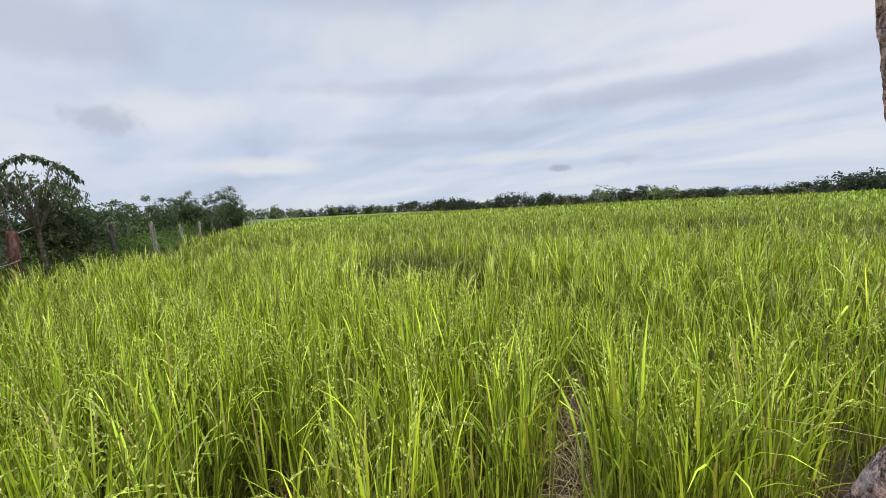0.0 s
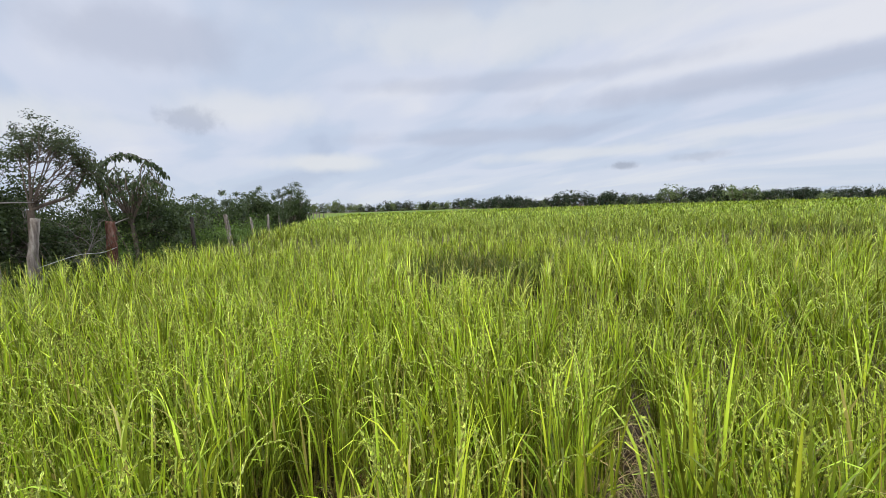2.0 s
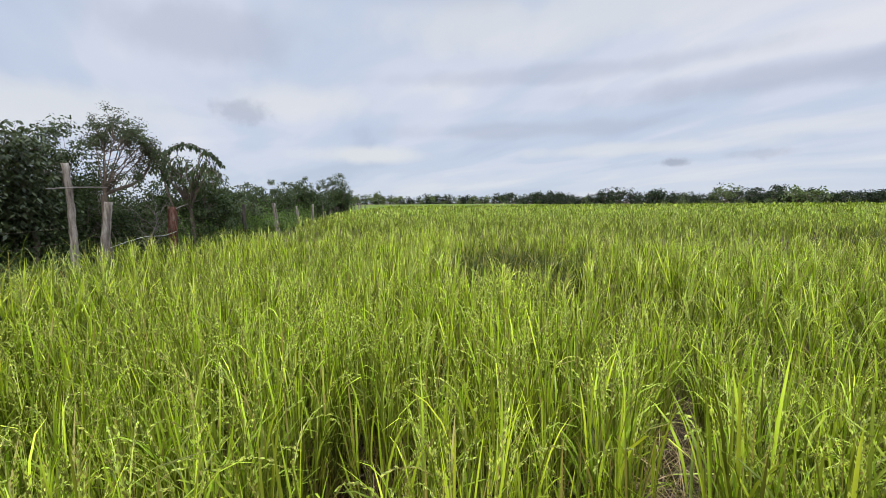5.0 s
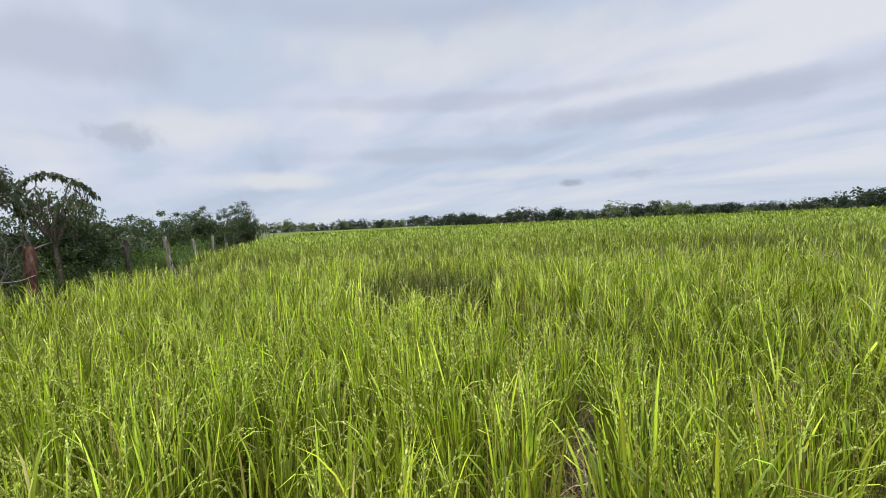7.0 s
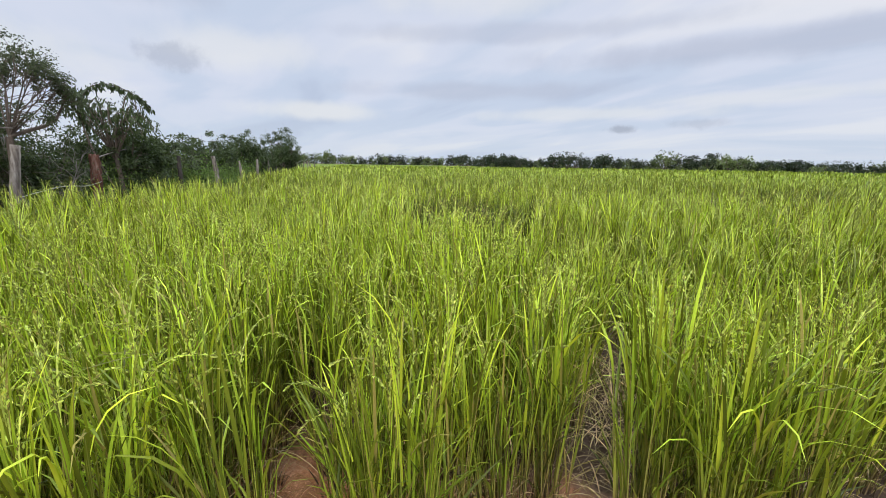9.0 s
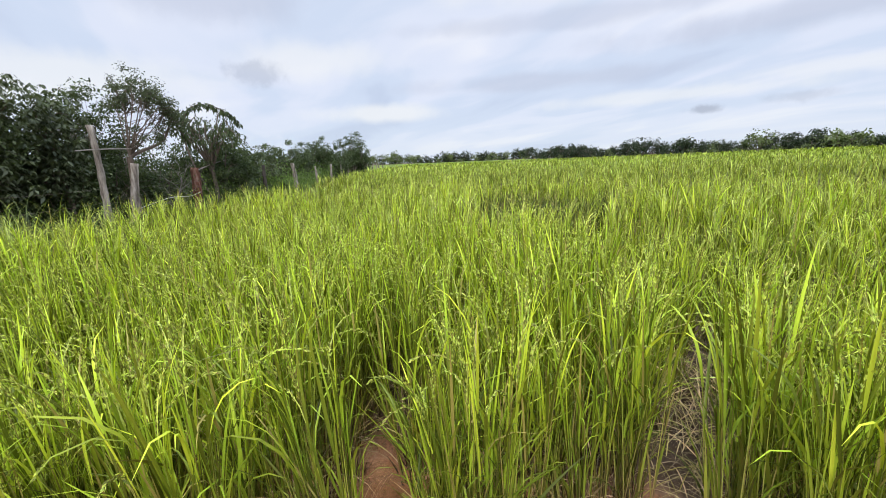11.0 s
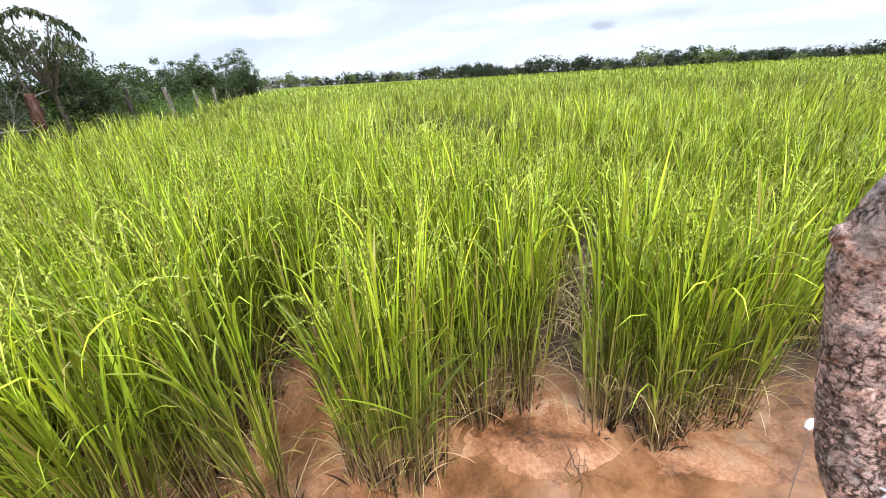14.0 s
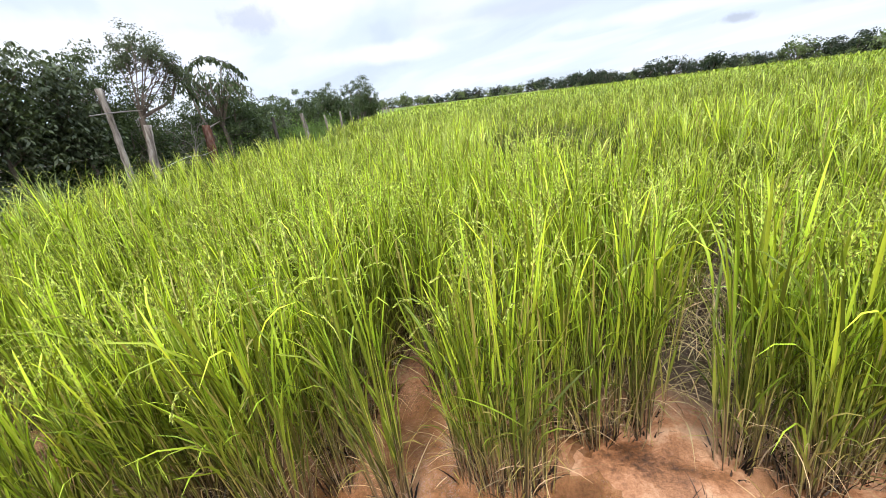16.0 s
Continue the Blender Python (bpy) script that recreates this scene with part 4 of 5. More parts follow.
def clump_leaves(rng, centres, radii, per, size, narrow=0.3, hang=0.3, flat=0.75):
    """Leaves that fill small uneven clumps, denser towards each clump's skin."""
    c = np.repeat(np.asarray(centres), per, 0)
    r = np.repeat(np.asarray(radii), per)[:, None]
    n = len(c)
    d = rng.normal(0, 1, (n, 3))
    d /= np.linalg.norm(d, axis=1)[:, None]
    p = c + d * r * (rng.random((n, 1)) ** 0.45) * np.array([1, 1, flat])
    way = d * 0.6 + rng.normal(0, 0.7, (n, 3)) + np.array([0, 0, -hang])
    way /= np.linalg.norm(way, axis=1)[:, None]
    side = np.cross(way, rng.normal(0, 1, (n, 3)))
    side /= np.linalg.norm(side, axis=1)[:, None]
    ln = size * (0.55 + 0.9 * rng.random((n, 1)))
    v = np.stack([p, p + way * ln * 0.45 + side * ln * narrow, p + way * ln - np.array([0, 0, 0.12]) * ln, p + way * ln * 0.45 - side * ln * narrow], 1).reshape(-1, 3)
    return v, np.arange(len(v)).reshape(-1, 4)


def crown_tree(seed, height, radius, low, clumps, per, leaf, clump_r, trunk_r=0.06, narrow=0.3, hang=0.3, lean=(0.0, 0.0), uneven=0.45, bare=0, hollow=0.25):
    """A trunk that forks into limbs, each ending in leaf clumps of uneven size; the outline is ragged."""
    rng = np.random.default_rng(seed)
    mid = np.array([lean[0], lean[1], 0.5 * (low + height)])
    half = np.array([radius, radius, 0.5 * (height - low)])
    fork = np.array([lean[0] * 0.4, lean[1] * 0.4, max(0.25, low * 0.8)])
    wood = [tube([(0, 0, -0.2), tuple(fork * 0.5 + rng.normal(0, 0.03, 3)), tuple(fork)], [trunk_r, trunk_r * 0.85, trunk_r * 0.7], 8, False)]
    limbs = []
    count = 6
    for k in range(count):
        a = k * 2.4 + rng.normal(0, 0.3)
        end = mid + half * np.array([math.cos(a) * 0.55, math.sin(a) * 0.55, 0.15 + 0.5 * rng.random()])
        knee = (fork + end) / 2 + rng.normal(0, 0.1 * radius, 3) + np.array([0, 0, 0.05 * height])
        limbs.append((fork, knee, end))
        wood.append(tube([tuple(fork), tuple(knee), tuple(end)], [trunk_r * 0.5, trunk_r * 0.34, trunk_r * 0.18], 6, False))
    centres, radii = [], []
    for k in range(clumps + bare):
        d = rng.normal(0, 1, 3)
        d /= np.linalg.norm(d)
        reach = 1 + uneven * noise.noise((d[0] * 1.6 + seed, d[1] * 1.6, d[2] * 1.6)) + 0.25 * rng.normal()
        reach *= 1.0 if rng.random() > hollow else 0.5
        c = mid + half * d * min(1.35, max(0.2, reach)) * (0.9 if k < clumps else 1.05)
        if c[2] < 0.18:
            c[2] = 0.18 + 0.3 * rng.random()
        _, knee, end = limbs[int(np.argmin([np.linalg.norm(c - l[2]) for l in limbs]))]
        o = knee + (end - knee) * rng.random()
        m = (o + c) / 2 + rng.normal(0, 0.06 * radius, 3)
        wood.append(tube([tuple(o), tuple(m), tuple(c)], [trunk_r * 0.16, trunk_r * 0.1, trunk_r * 0.05], 4, False))
        if k < clumps:
            centres.append(c)
            radii.append(clump_r * (0.6 + 0.8 * rng.random()))
    return join(wood), clump_leaves(rng, centres, radii, per, leaf, narrow, hang)


def weeping_tree(seed, height, reach, trunk_r):
    """Limbs that rise, arch over and hang, set with long drooping leaves in rows."""
    rng = np.random.default_rng(seed)
    fork = np.array([0.0, 0.0, height * 0.42])
    wood = [tube([(0, 0, -0.2), (0.05, 0.02, height * 0.22), tuple(fork)], [trunk_r, trunk_r * 0.85, trunk_r * 0.7], 8, False)]
    hang = []
    for k in range(18):
        a = k * 2.4 + rng.normal(0, 0.35)
        r = reach * (0.45 + 0.75 * rng.random())
        up = (height * 0.58) * (0.55 + 0.45 * rng.random())
        pts = []
        for u in np.linspace(0, 1, 9):
            rise = up * math.sin(min(1.0, u * 1.45) * math.pi * 0.5) - (up * 0.75) * max(0.0, u - 0.6) ** 1.3 * 2.2
            pts.append(fork + np.array([math.cos(a) * r * u, math.sin(a) * r * u, rise]) + rng.normal(0, 0.025, 3))
        wood.append(tube([tuple(p) for p in pts], np.linspace(trunk_r * 0.4, trunk_r * 0.07, 9), 5, False))
        for _ in range(25):
            u = 0.22 + 0.78 * rng.random() ** 0.8
            q = u * 8
            n = min(int(q), 7)
            hang.append(pts[n] + (pts[n + 1] - pts[n]) * (q - n) + rng.normal(0, 0.09, 3) * np.array([1, 1, 0.6]))
    return join(wood), leaf_cloud(rng, hang, 5, 0.05, 0.105, 0.17, 1.9)


def umbrella_tree(seed, across):
    """A leaning tree: a fan of thin bare limbs under a flat arched roof of fine leaves, and one low limb to the side."""
    rng = np.random.default_rng(seed)
    side, deep = np.array([across[0], across[1], 0.0]), np.array([-across[1], across[0], 0.0])
    up = np.array([0, 0, 1.0])
    fork = up * 1.75
    wood = [tube([(0, 0, -0.2), tuple(up * 0.8 - side * 0.03), tuple(fork)], [0.085, 0.07, 0.06], 9, False)]
    limb = [fork, fork + side * 0.25 + up * 0.12, fork + side * 0.5 + up * 0.22, fork + side * 0.72 + up * 0.36, fork + side * 0.86 + up * 0.66, fork + side * 0.98 + up * 1.0]
    wood.append(tube([tuple(p) for p in limb], [0.042, 0.038, 0.034, 0.028, 0.022, 0.012], 7, False))
    ends = []
    for k in range(9):
        u = -0.1 + 1.1 * k / 8 + rng.normal(0, 0.05)
        end = side * u + deep * rng.uniform(-0.4, 0.4) + up * (3.2 - 0.6 * ((u - 0.35) / 0.75) ** 2 + rng.normal(0, 0.08))
        knee = fork + (end - fork) * rng.uniform(0.35, 0.6) + side * rng.normal(0, 0.08) + up * 0.08 + rng.normal(0, 0.05, 3)
        ends.append((knee, end))
        wood.append(tube([tuple(fork), tuple(knee), tuple(end)], [0.019, 0.012, 0.006], 5, False))
    centres, radii = [], []
    for k in range(105):
        u = -0.2 + 1.35 * rng.random()
        c = side * u + deep * rng.uniform(-0.55, 0.55) + up * (3.2 - 0.6 * ((u - 0.35) / 0.75) ** 2 + rng.normal(0, 0.15))
        knee, end = ends[int(np.argmin([np.linalg.norm(c - e[1]) for e in ends]))]
        o = knee + (end - knee) * (0.15 + 0.8 * rng.random())
        wood.append(tube([tuple(o), tuple((o + c) / 2 + rng.normal(0, 0.05, 3)), tuple(c)], [0.007, 0.005, 0.003], 3, False))
        centres.append(c)
        radii.append(0.08 + 0.11 * rng.random())
    for k in range(46):
        # thin bare twigs that spread sideways below the roof
        knee, end = ends[rng.integers(0, 9)]
        o = knee + (end - knee) * rng.uniform(-0.6, 0.6)
        tip = o + side * rng.uniform(0.1, 0.75) + deep * rng.uniform(-0.3, 0.3) + up * rng.uniform(0.0, 0.35)
        wood.append(tube([tuple(o), tuple((o + tip) / 2 + up * 0.04), tuple(tip)], [0.008, 0.006, 0.003], 3, False))
        if k % 4 == 0:
            centres.append(tip)
            radii.append(0.07)
    for p in limb[3:]:
        for _ in range(6):
            centres.append(p + rng.normal(0, 0.12, 3))
            radii.append(0.10)
    return join(wood), clump_leaves(rng, centres, radii, 60, 0.05, 0.22, 0.3)


def arched_branch(seed, across):
    """A long whip that rises, bends over to one side and carries hanging leaves in pairs."""
    rng = np.random.default_rng(seed)
    side = np.array([across[0], across[1], 0.0])
    knots = ((-0.15, 0.6), (-0.50, 1.7), (-0.60, 2.5), (-0.42, 3.1), (0.0, 3.3), (0.42, 3.18), (0.72, 2.98), (0.92, 2.72))
    line = [p[:3] for p in smooth_line([(tuple(side * u + np.array([0, 0, z])), 0.02) for u, z in knots], 0.05)]
    wood = tube([tuple(p) for p in line], np.linspace(0.03, 0.006, len(line)), 6, False)
    hang = np.array([p + rng.normal(0, 0.025, 3) for p in line[int(len(line) * 0.42):] for _ in range(2)])
    return wood, leaf_cloud(rng, hang, 4, 0.03, 0.13, 0.2, 1.9)


def afar(az_deg, d):
    """A place on the plan by direction (degrees to the left of straight ahead) and distance from the standing place."""
    return 0.35 - math.sin(radians(az_deg)) * d, 0.63 + math.cos(radians(az_deg)) * d


DENSE, BARE, OPEN, SPRIG, WEEPING, ARCHED = "dark green dense bushy tree", "leafless grey-twigged dead sapling", "open flat-topped tree with fine leaves and bare limbs", "tree with large drooping leaves in sprigs", "tree with weeping leafy branches", "slender sapling arched over with hanging leaves"
SIDE_TREES = [
    # look, direction, distance, height, crown radius, crown foot, seed
    (SPRIG, 62.8, 11.2, 4.0, 0.8, 1.6, 61), (SPRIG, 59.6, 11.6, 3.6, 0.6, 1.4, 21), (DENSE, 63.6, 12.4, 2.7, 0.8, 0.1, 36), (DENSE, 60.3, 12.8, 2.3, 0.8, 0.1, 31), (SPRIG, 67.0, 10.5, 4.4, 0.9, 1.2, 62),
    (DENSE, 56.4, 13.4, 3.5, 0.68, 0.3, 22), (DENSE, 56.5, 13.8, 3.1, 0.8, 0.2, 60), (DENSE, 57.6, 13.6, 2.7, 0.8, 0.1, 54), (DENSE, 53.6, 13.8, 2.2, 0.75, 0.1, 38), (DENSE, 54.8, 12.9, 1.9, 0.8, 0.05, 56), (DENSE, 58.8, 12.4, 1.8, 0.8, 0.05, 57),
    (OPEN, 52.7, 12.0, 3.9, 0.85, 2.1, 37), (BARE, 56.6, 12.6, 3.3, 0.5, 1.2, 51), (BARE, 53.4, 12.4, 2.6, 0.6, 0.9, 52), (BARE, 49.0, 12.8, 2.0, 0.7, 0.5, 53),
    (DENSE, 51.0, 14.6, 1.95, 0.8, 0.05, 55), (DENSE, 48.6, 15.4, 1.9, 0.8, 0.05, 39), (WEEPING, 44.9, 14.8, 3.35, 1.35, 0.0, 23), (DENSE, 44.2, 15.4, 2.3, 0.8, 0.4, 59), (ARCHED, 44.9, 14.6, 3.3, 0.9, 0.0, 63), (DENSE, 44.0, 16.0, 2.0, 0.8, 0.05, 24), (DENSE, 46.4, 16.2, 2.2, 0.8, 0.05, 35), (DENSE, 42.4, 17.4, 2.3, 0.8, 0.05, 58),
    (DENSE, 40.9, 19.0, 2.25, 0.8, 0.05, 25), (DENSE, 39.3, 21.0, 2.2, 0.8, 0.05, 43), (DENSE, 37.6, 24.0, 2.5, 0.9, 0.05, 26), (DENSE, 36.2, 24.5, 2.8, 0.85, 0.05, 41), (DENSE, 35.0, 26.5, 2.4, 0.9, 0.05, 45),
    (DENSE, 33.6, 30.0, 2.8, 1.0, 0.05, 27), (DENSE, 32.1, 31.0, 3.3, 0.85, 0.2, 40), (DENSE, 30.8, 32.0, 2.8, 0.9, 0.05, 44), (DENSE, 29.6, 35.0, 2.9, 0.9, 0.05, 46), (DENSE, 28.6, 37.0, 3.8, 0.95, 0.05, 28), (DENSE, 27.5, 37.5, 4.0, 1.0, 0.1, 29), (DENSE, 26.9, 37.8, 3.3, 0.8, 0.05, 47),
    (DENSE, 70, 11.5, 3.9, 1.5, 0.3, 32), (DENSE, 78, 11.0, 3.9, 1.7, 0.3, 33), (DENSE, 88, 11.0, 3.7, 1.7, 0.3, 34)]
for look_of, a, d, h, w, low, seed in SIDE_TREES:
    if look_of == DENSE:
        arrays = crown_tree(seed, h * 0.95, w * 1.1, low, 72, 150 if d < 16 else 95, 0.06 if d < 16 else 0.092, 0.27 * w ** 0.5 * (1 if h < 3 else 1.15), 0.05, 0.3, 0.3, (0, 0), 0.8, 6, 0.3)
    elif look_of == OPEN:
        arrays = umbrella_tree(seed, (math.cos(radians(a)), math.sin(radians(a))))
    elif look_of == ARCHED:
        arrays = arched_branch(seed, (math.cos(radians(a)), math.sin(radians(a))))
    elif look_of == SPRIG:
        arrays = tree_arrays(seed, h, w, 0.06, 12, 10, 24, 0.115, 0.40, low / h, 0.0, 7, 0.2, True, (0, 0), 0.7)
    elif look_of == BARE:
        arrays = tree_arrays(seed, h, w, 0.022, 12, 9, 1, 0.05, 0.3, low / h, 0.0, 5, 0.24, False, (0, 0), 0.35, 2.0)
    else:
        arrays = weeping_tree(seed, h, w, 0.07)
    tree("tree", look_of + " beside the fence", arrays, afar(a, d), 0.0, 1.0, GREY_TWIG if look_of == BARE else BARK, DUSTY_LEAF if seed in (21, 61, 62, 25, 37) else TREE_LEAF, "trees beside the fence")

def pale_run(name, label, category, pts, radii, material):
    """A bent run of wire or thin wood through given places along the fence."""
    line = smooth_line([((*by_fence(s, b), z), r) for (s, b, z), r in zip(pts, radii)], 0.08)
    ob = new(name, quad_mesh(name, *tube([tuple(p[:3]) for p in line], [p[3] for p in line], 6), material, None, True))
    return tagged(ob, label, category)


pale_run("slack_wire", "pale slack wire tied to the stump", "fence wire", ((9.6, -0.1, 0.62), (10.1, -0.1, 0.69), (10.75, -0.12, 0.76), (11.5, -0.12, 0.73), (12.05, -0.13, 0.80)), (0.006,) * 5, WIRE)
pale_run("fence_rail", "thin pale stick tied between two fence posts", "stick", ((8.2, -0.12, 1.80), (8.9, -0.12, 1.85), (9.7, -0.1, 1.88)), (0.011, 0.012, 0.009), GREY_TWIG)
pale_run("dead_branch", "pale dead branch caught in the fence", "branch", ((12.1, 0.1, 1.05), (12.7, 0.25, 1.35), (13.4, 0.3, 1.5), (14.3, 0.4, 1.62), (15.0, 0.4, 1.72)), (0.022, 0.018, 0.016, 0.012, 0.006), GREY_TWIG)

# rank bushes and vines between the fence and the trees
brng = random.Random(31)
BUSH_KINDS = [tree_arrays(70 + i, 0.75, 0.6, 0.02, 8, 4, 34, 0.052, 0.32, 0.0) for i in range(4)]
bush_meshes = [(quad_mesh("stem", *w, BARK, None, True), [quad_mesh("crown", *l, m) for m in (SHRUB_LEAF, TREE_LEAF, DUSTY_LEAF)]) for w, l in BUSH_KINDS]
for _ in range(66):
    along = 3.5 + 44 * brng.random() ** 1.4
    beyond = brng.uniform(0.5, 2.6) if along > 11 else brng.uniform(0.8, 4.5)
    stem_me, crowns = brng.choice(bush_meshes)
    bush = new("bush")
    tagged(bush, "rank low leafy bush behind the fence", "bush", "bushes behind the fence")
    k = brng.uniform(0.7, 1.25)
    bush.matrix_basis = Matrix.LocRotScale((*by_fence(along, beyond), 0), Euler((0, 0, brng.uniform(0, 6))), Vector((k, k, k)))
    part("stem", stem_me, None, bush)
    part("crown", crowns[brng.choice((0, 0, 1, 2)) if along > 15 else brng.choice((1, 1, 1, 2))], None, bush)

for along, beyond, k in ((12.8, 0.5, 0.8), (13.6, 1.0, 0.95), (14.3, 0.35, 0.75), (15.0, 0.9, 1.0), (15.8, 0.4, 0.8), (16.2, 1.2, 1.05), (17.6, 0.5, 0.95), (18.3, 1.1, 1.1), (19.2, 0.4, 0.9), (19.9, 0.9, 1.15), (22.3, 0.5, 1.0), (23.6, 0.6, 0.95), (26.0, 0.6, 1.05), (29.5, 0.7, 1.05)):
    stem_me, crowns = brng.choice(bush_meshes)
    bush = new("bush")
    tagged(bush, "bright green low leafy shrub along the fence", "bush", "bushes behind the fence")
    bush.matrix_basis = Matrix.LocRotScale((*by_fence(along, beyond), 0), Euler((0, 0, brng.uniform(0, 6))), Vector((k * 1.3, k * 1.3, k * 1.6)))
    part("stem", stem_me, None, bush)
    part("crown", crowns[0], None, bush)

FAR_SIZE = ((4.2, 1.7), (5.0, 1.9), (3.4, 2.1), (5.6, 1.5), (4.4, 2.4), (3.8, 1.6), (5.2, 1.2), (3.0, 2.2))
FAR_KINDS = [crown_tree(40 + i, h, w, 0.5, 34, 20, 0.37, 0.62, 0.13, 0.32, 0.2, (0, 0), 0.9) for i, (h, w) in enumerate(FAR_SIZE)]
far_meshes = [(h, quad_mesh("trunk", *kind[0], BARK, None, True), quad_mesh("crown", *kind[1], FAR_LEAF), quad_mesh("crown", *kind[1], HEDGE_LEAF)) for (h, _), kind in zip(FAR_SIZE, FAR_KINDS)]
frng = random.Random(9)
# how high the far trees stand over the horizon, in degrees, by direction
SKYLINE = [(27, 1.2), (22.2, 1.3), (20, 0.8), (17.8, 0.75), (14.6, 1.1), (12, 0.8), (9.9, 0.9), (7, 0.8), (5.2, 1.2), (3, 0.9), (0.3, 1.25), (-3.5, 0.95), (-5.4, 0.55), (-7, 1.1), (-8.9, 1.65), (-11, 1.2), (-12.4, 0.7), (-13.6, 1.35), (-15, 0.9), (-17.4, 0.9), (-19, 0.7), (-21.4, 1.6), (-24.1, 1.25), (-26.2, 1.65), (-28.1, 1.0), (-30.4, 0.75), (-33.3, 0.8), (-35.6, 0.6), (-40, 0.7), (-43.1, 1.1), (-45.4, 1.4), (-47, 1.2), (-52, 0.9), (-60, 1.3), (-72, 1.0)]


def far_tree(az, d, top, pale, label, group):
    h, wood_me, dark_me, pale_me = frng.choice(far_meshes)
    k = top / h
    ob = new("tree")
    tagged(ob, label, "tree", group)
    ob.matrix_basis = Matrix.LocRotScale((*afar(az, d), -0.2), Euler((0, 0, frng.uniform(0, 6))), Vector((max(k, 0.55) * 1.1, max(k, 0.55) * 1.1, k)))
    part("trunk", wood_me, None, ob)
    part("crown", pale_me if pale else dark_me, None, ob)


az = 27.0
while az > -72:
    d = float(edge_distance(az)) + frng.uniform(2, 14)
    el = float(np.interp(-az, [-p[0] for p in SKYLINE], [p[1] for p in SKYLINE]))
    top = 1.4 + d * math.tan(radians(el)) * frng.uniform(0.85, 1.22)
    far_tree(az, d, top, frng.random() < (0.3 if az > 3 else 0.06), "dark green tree in the far tree line", "trees along the far edge")
    if frng.random() < 0.55:
        far_tree(az + 0.3, d - frng.uniform(1, 3), frng.uniform(1.5, 2.4) * (1.5 if az > 3 else 0.9), frng.random() < 0.45, "low pale green bush at the far field edge", "bushes along the far edge")
    az -= frng.uniform(0.35, 0.8)


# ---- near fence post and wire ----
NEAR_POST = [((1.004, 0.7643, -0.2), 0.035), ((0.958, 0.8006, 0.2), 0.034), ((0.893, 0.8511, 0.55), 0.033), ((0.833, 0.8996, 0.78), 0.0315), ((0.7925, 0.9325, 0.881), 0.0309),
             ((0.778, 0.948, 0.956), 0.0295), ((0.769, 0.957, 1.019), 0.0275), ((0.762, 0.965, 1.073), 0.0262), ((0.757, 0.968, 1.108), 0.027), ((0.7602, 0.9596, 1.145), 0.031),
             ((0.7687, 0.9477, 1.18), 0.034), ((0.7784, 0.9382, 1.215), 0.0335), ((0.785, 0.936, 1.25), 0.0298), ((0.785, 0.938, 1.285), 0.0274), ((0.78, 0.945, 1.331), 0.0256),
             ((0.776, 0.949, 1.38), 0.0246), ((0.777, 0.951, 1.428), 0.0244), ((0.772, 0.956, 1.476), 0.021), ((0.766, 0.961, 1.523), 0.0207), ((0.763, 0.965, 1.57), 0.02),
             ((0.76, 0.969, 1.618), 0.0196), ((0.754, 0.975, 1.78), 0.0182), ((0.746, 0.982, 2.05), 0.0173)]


def barked(knots, step, sides, rough, cell=1.0):
    """A limb whose skin stands up in stepped flakes, with long cracks and fine rings."""
    line = smooth_line(knots, step)
    v, q = tube([tuple(p[:3]) for p in line], [p[3] for p in line], sides)
    for i in range(len(line) * sides):
        mid = line[i // sides][:3]
        d = v[i] - mid
        p = v[i] * cell
        flake = noise.fractal((p[0] * 64, p[1] * 64, p[2] * 46), 1.0, 2.0, 4)
        level = math.floor(flake * 3.6 + 0.5) / 3.6
        flake = 0.85 * level + 0.15 * flake
        seam = noise.noise((p[0] * 34 + 3, p[1] * 34, p[2] * 9))
        seam = max(0.0, 1 - abs(seam) / 0.10) * max(0.0, noise.noise((p[0] * 9, p[1] * 9 + 5, p[2] * 9)) + 0.25)
        near2, _ = noise.voronoi((p[0] * 46, p[1] * 46, p[2] * 26))
        flake += 0.5 * min(1.0, (near2[1] - near2[0]) * 5) - 0.35
        wob = noise.noise((p[0] * 14, p[1] * 14, p[2] * 9))
        ring = noise.noise((p[0] * 26, p[1] * 26, p[2] * 160))
        v[i] = mid + d * (1 + rough * (0.95 * flake - 0.9 * seam + 0.3 * wob + 0.12 * ring))
    return v, q


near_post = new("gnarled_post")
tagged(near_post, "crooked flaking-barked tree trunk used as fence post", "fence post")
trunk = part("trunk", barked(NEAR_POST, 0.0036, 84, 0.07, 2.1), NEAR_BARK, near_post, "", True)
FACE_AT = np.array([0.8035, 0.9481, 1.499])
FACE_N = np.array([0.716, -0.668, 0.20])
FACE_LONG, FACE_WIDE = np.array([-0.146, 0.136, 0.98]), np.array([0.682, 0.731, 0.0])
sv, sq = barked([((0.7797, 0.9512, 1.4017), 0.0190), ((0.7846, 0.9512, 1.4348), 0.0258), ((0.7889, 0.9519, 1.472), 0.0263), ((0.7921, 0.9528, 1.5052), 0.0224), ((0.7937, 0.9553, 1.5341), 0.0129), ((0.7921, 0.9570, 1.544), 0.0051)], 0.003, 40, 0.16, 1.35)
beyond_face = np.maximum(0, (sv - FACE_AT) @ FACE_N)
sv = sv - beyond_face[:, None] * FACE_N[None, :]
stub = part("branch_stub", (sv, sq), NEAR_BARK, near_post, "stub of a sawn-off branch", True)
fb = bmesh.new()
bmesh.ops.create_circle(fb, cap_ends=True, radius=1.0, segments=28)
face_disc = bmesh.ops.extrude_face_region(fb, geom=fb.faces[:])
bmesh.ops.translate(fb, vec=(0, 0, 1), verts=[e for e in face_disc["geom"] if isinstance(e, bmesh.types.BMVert)])
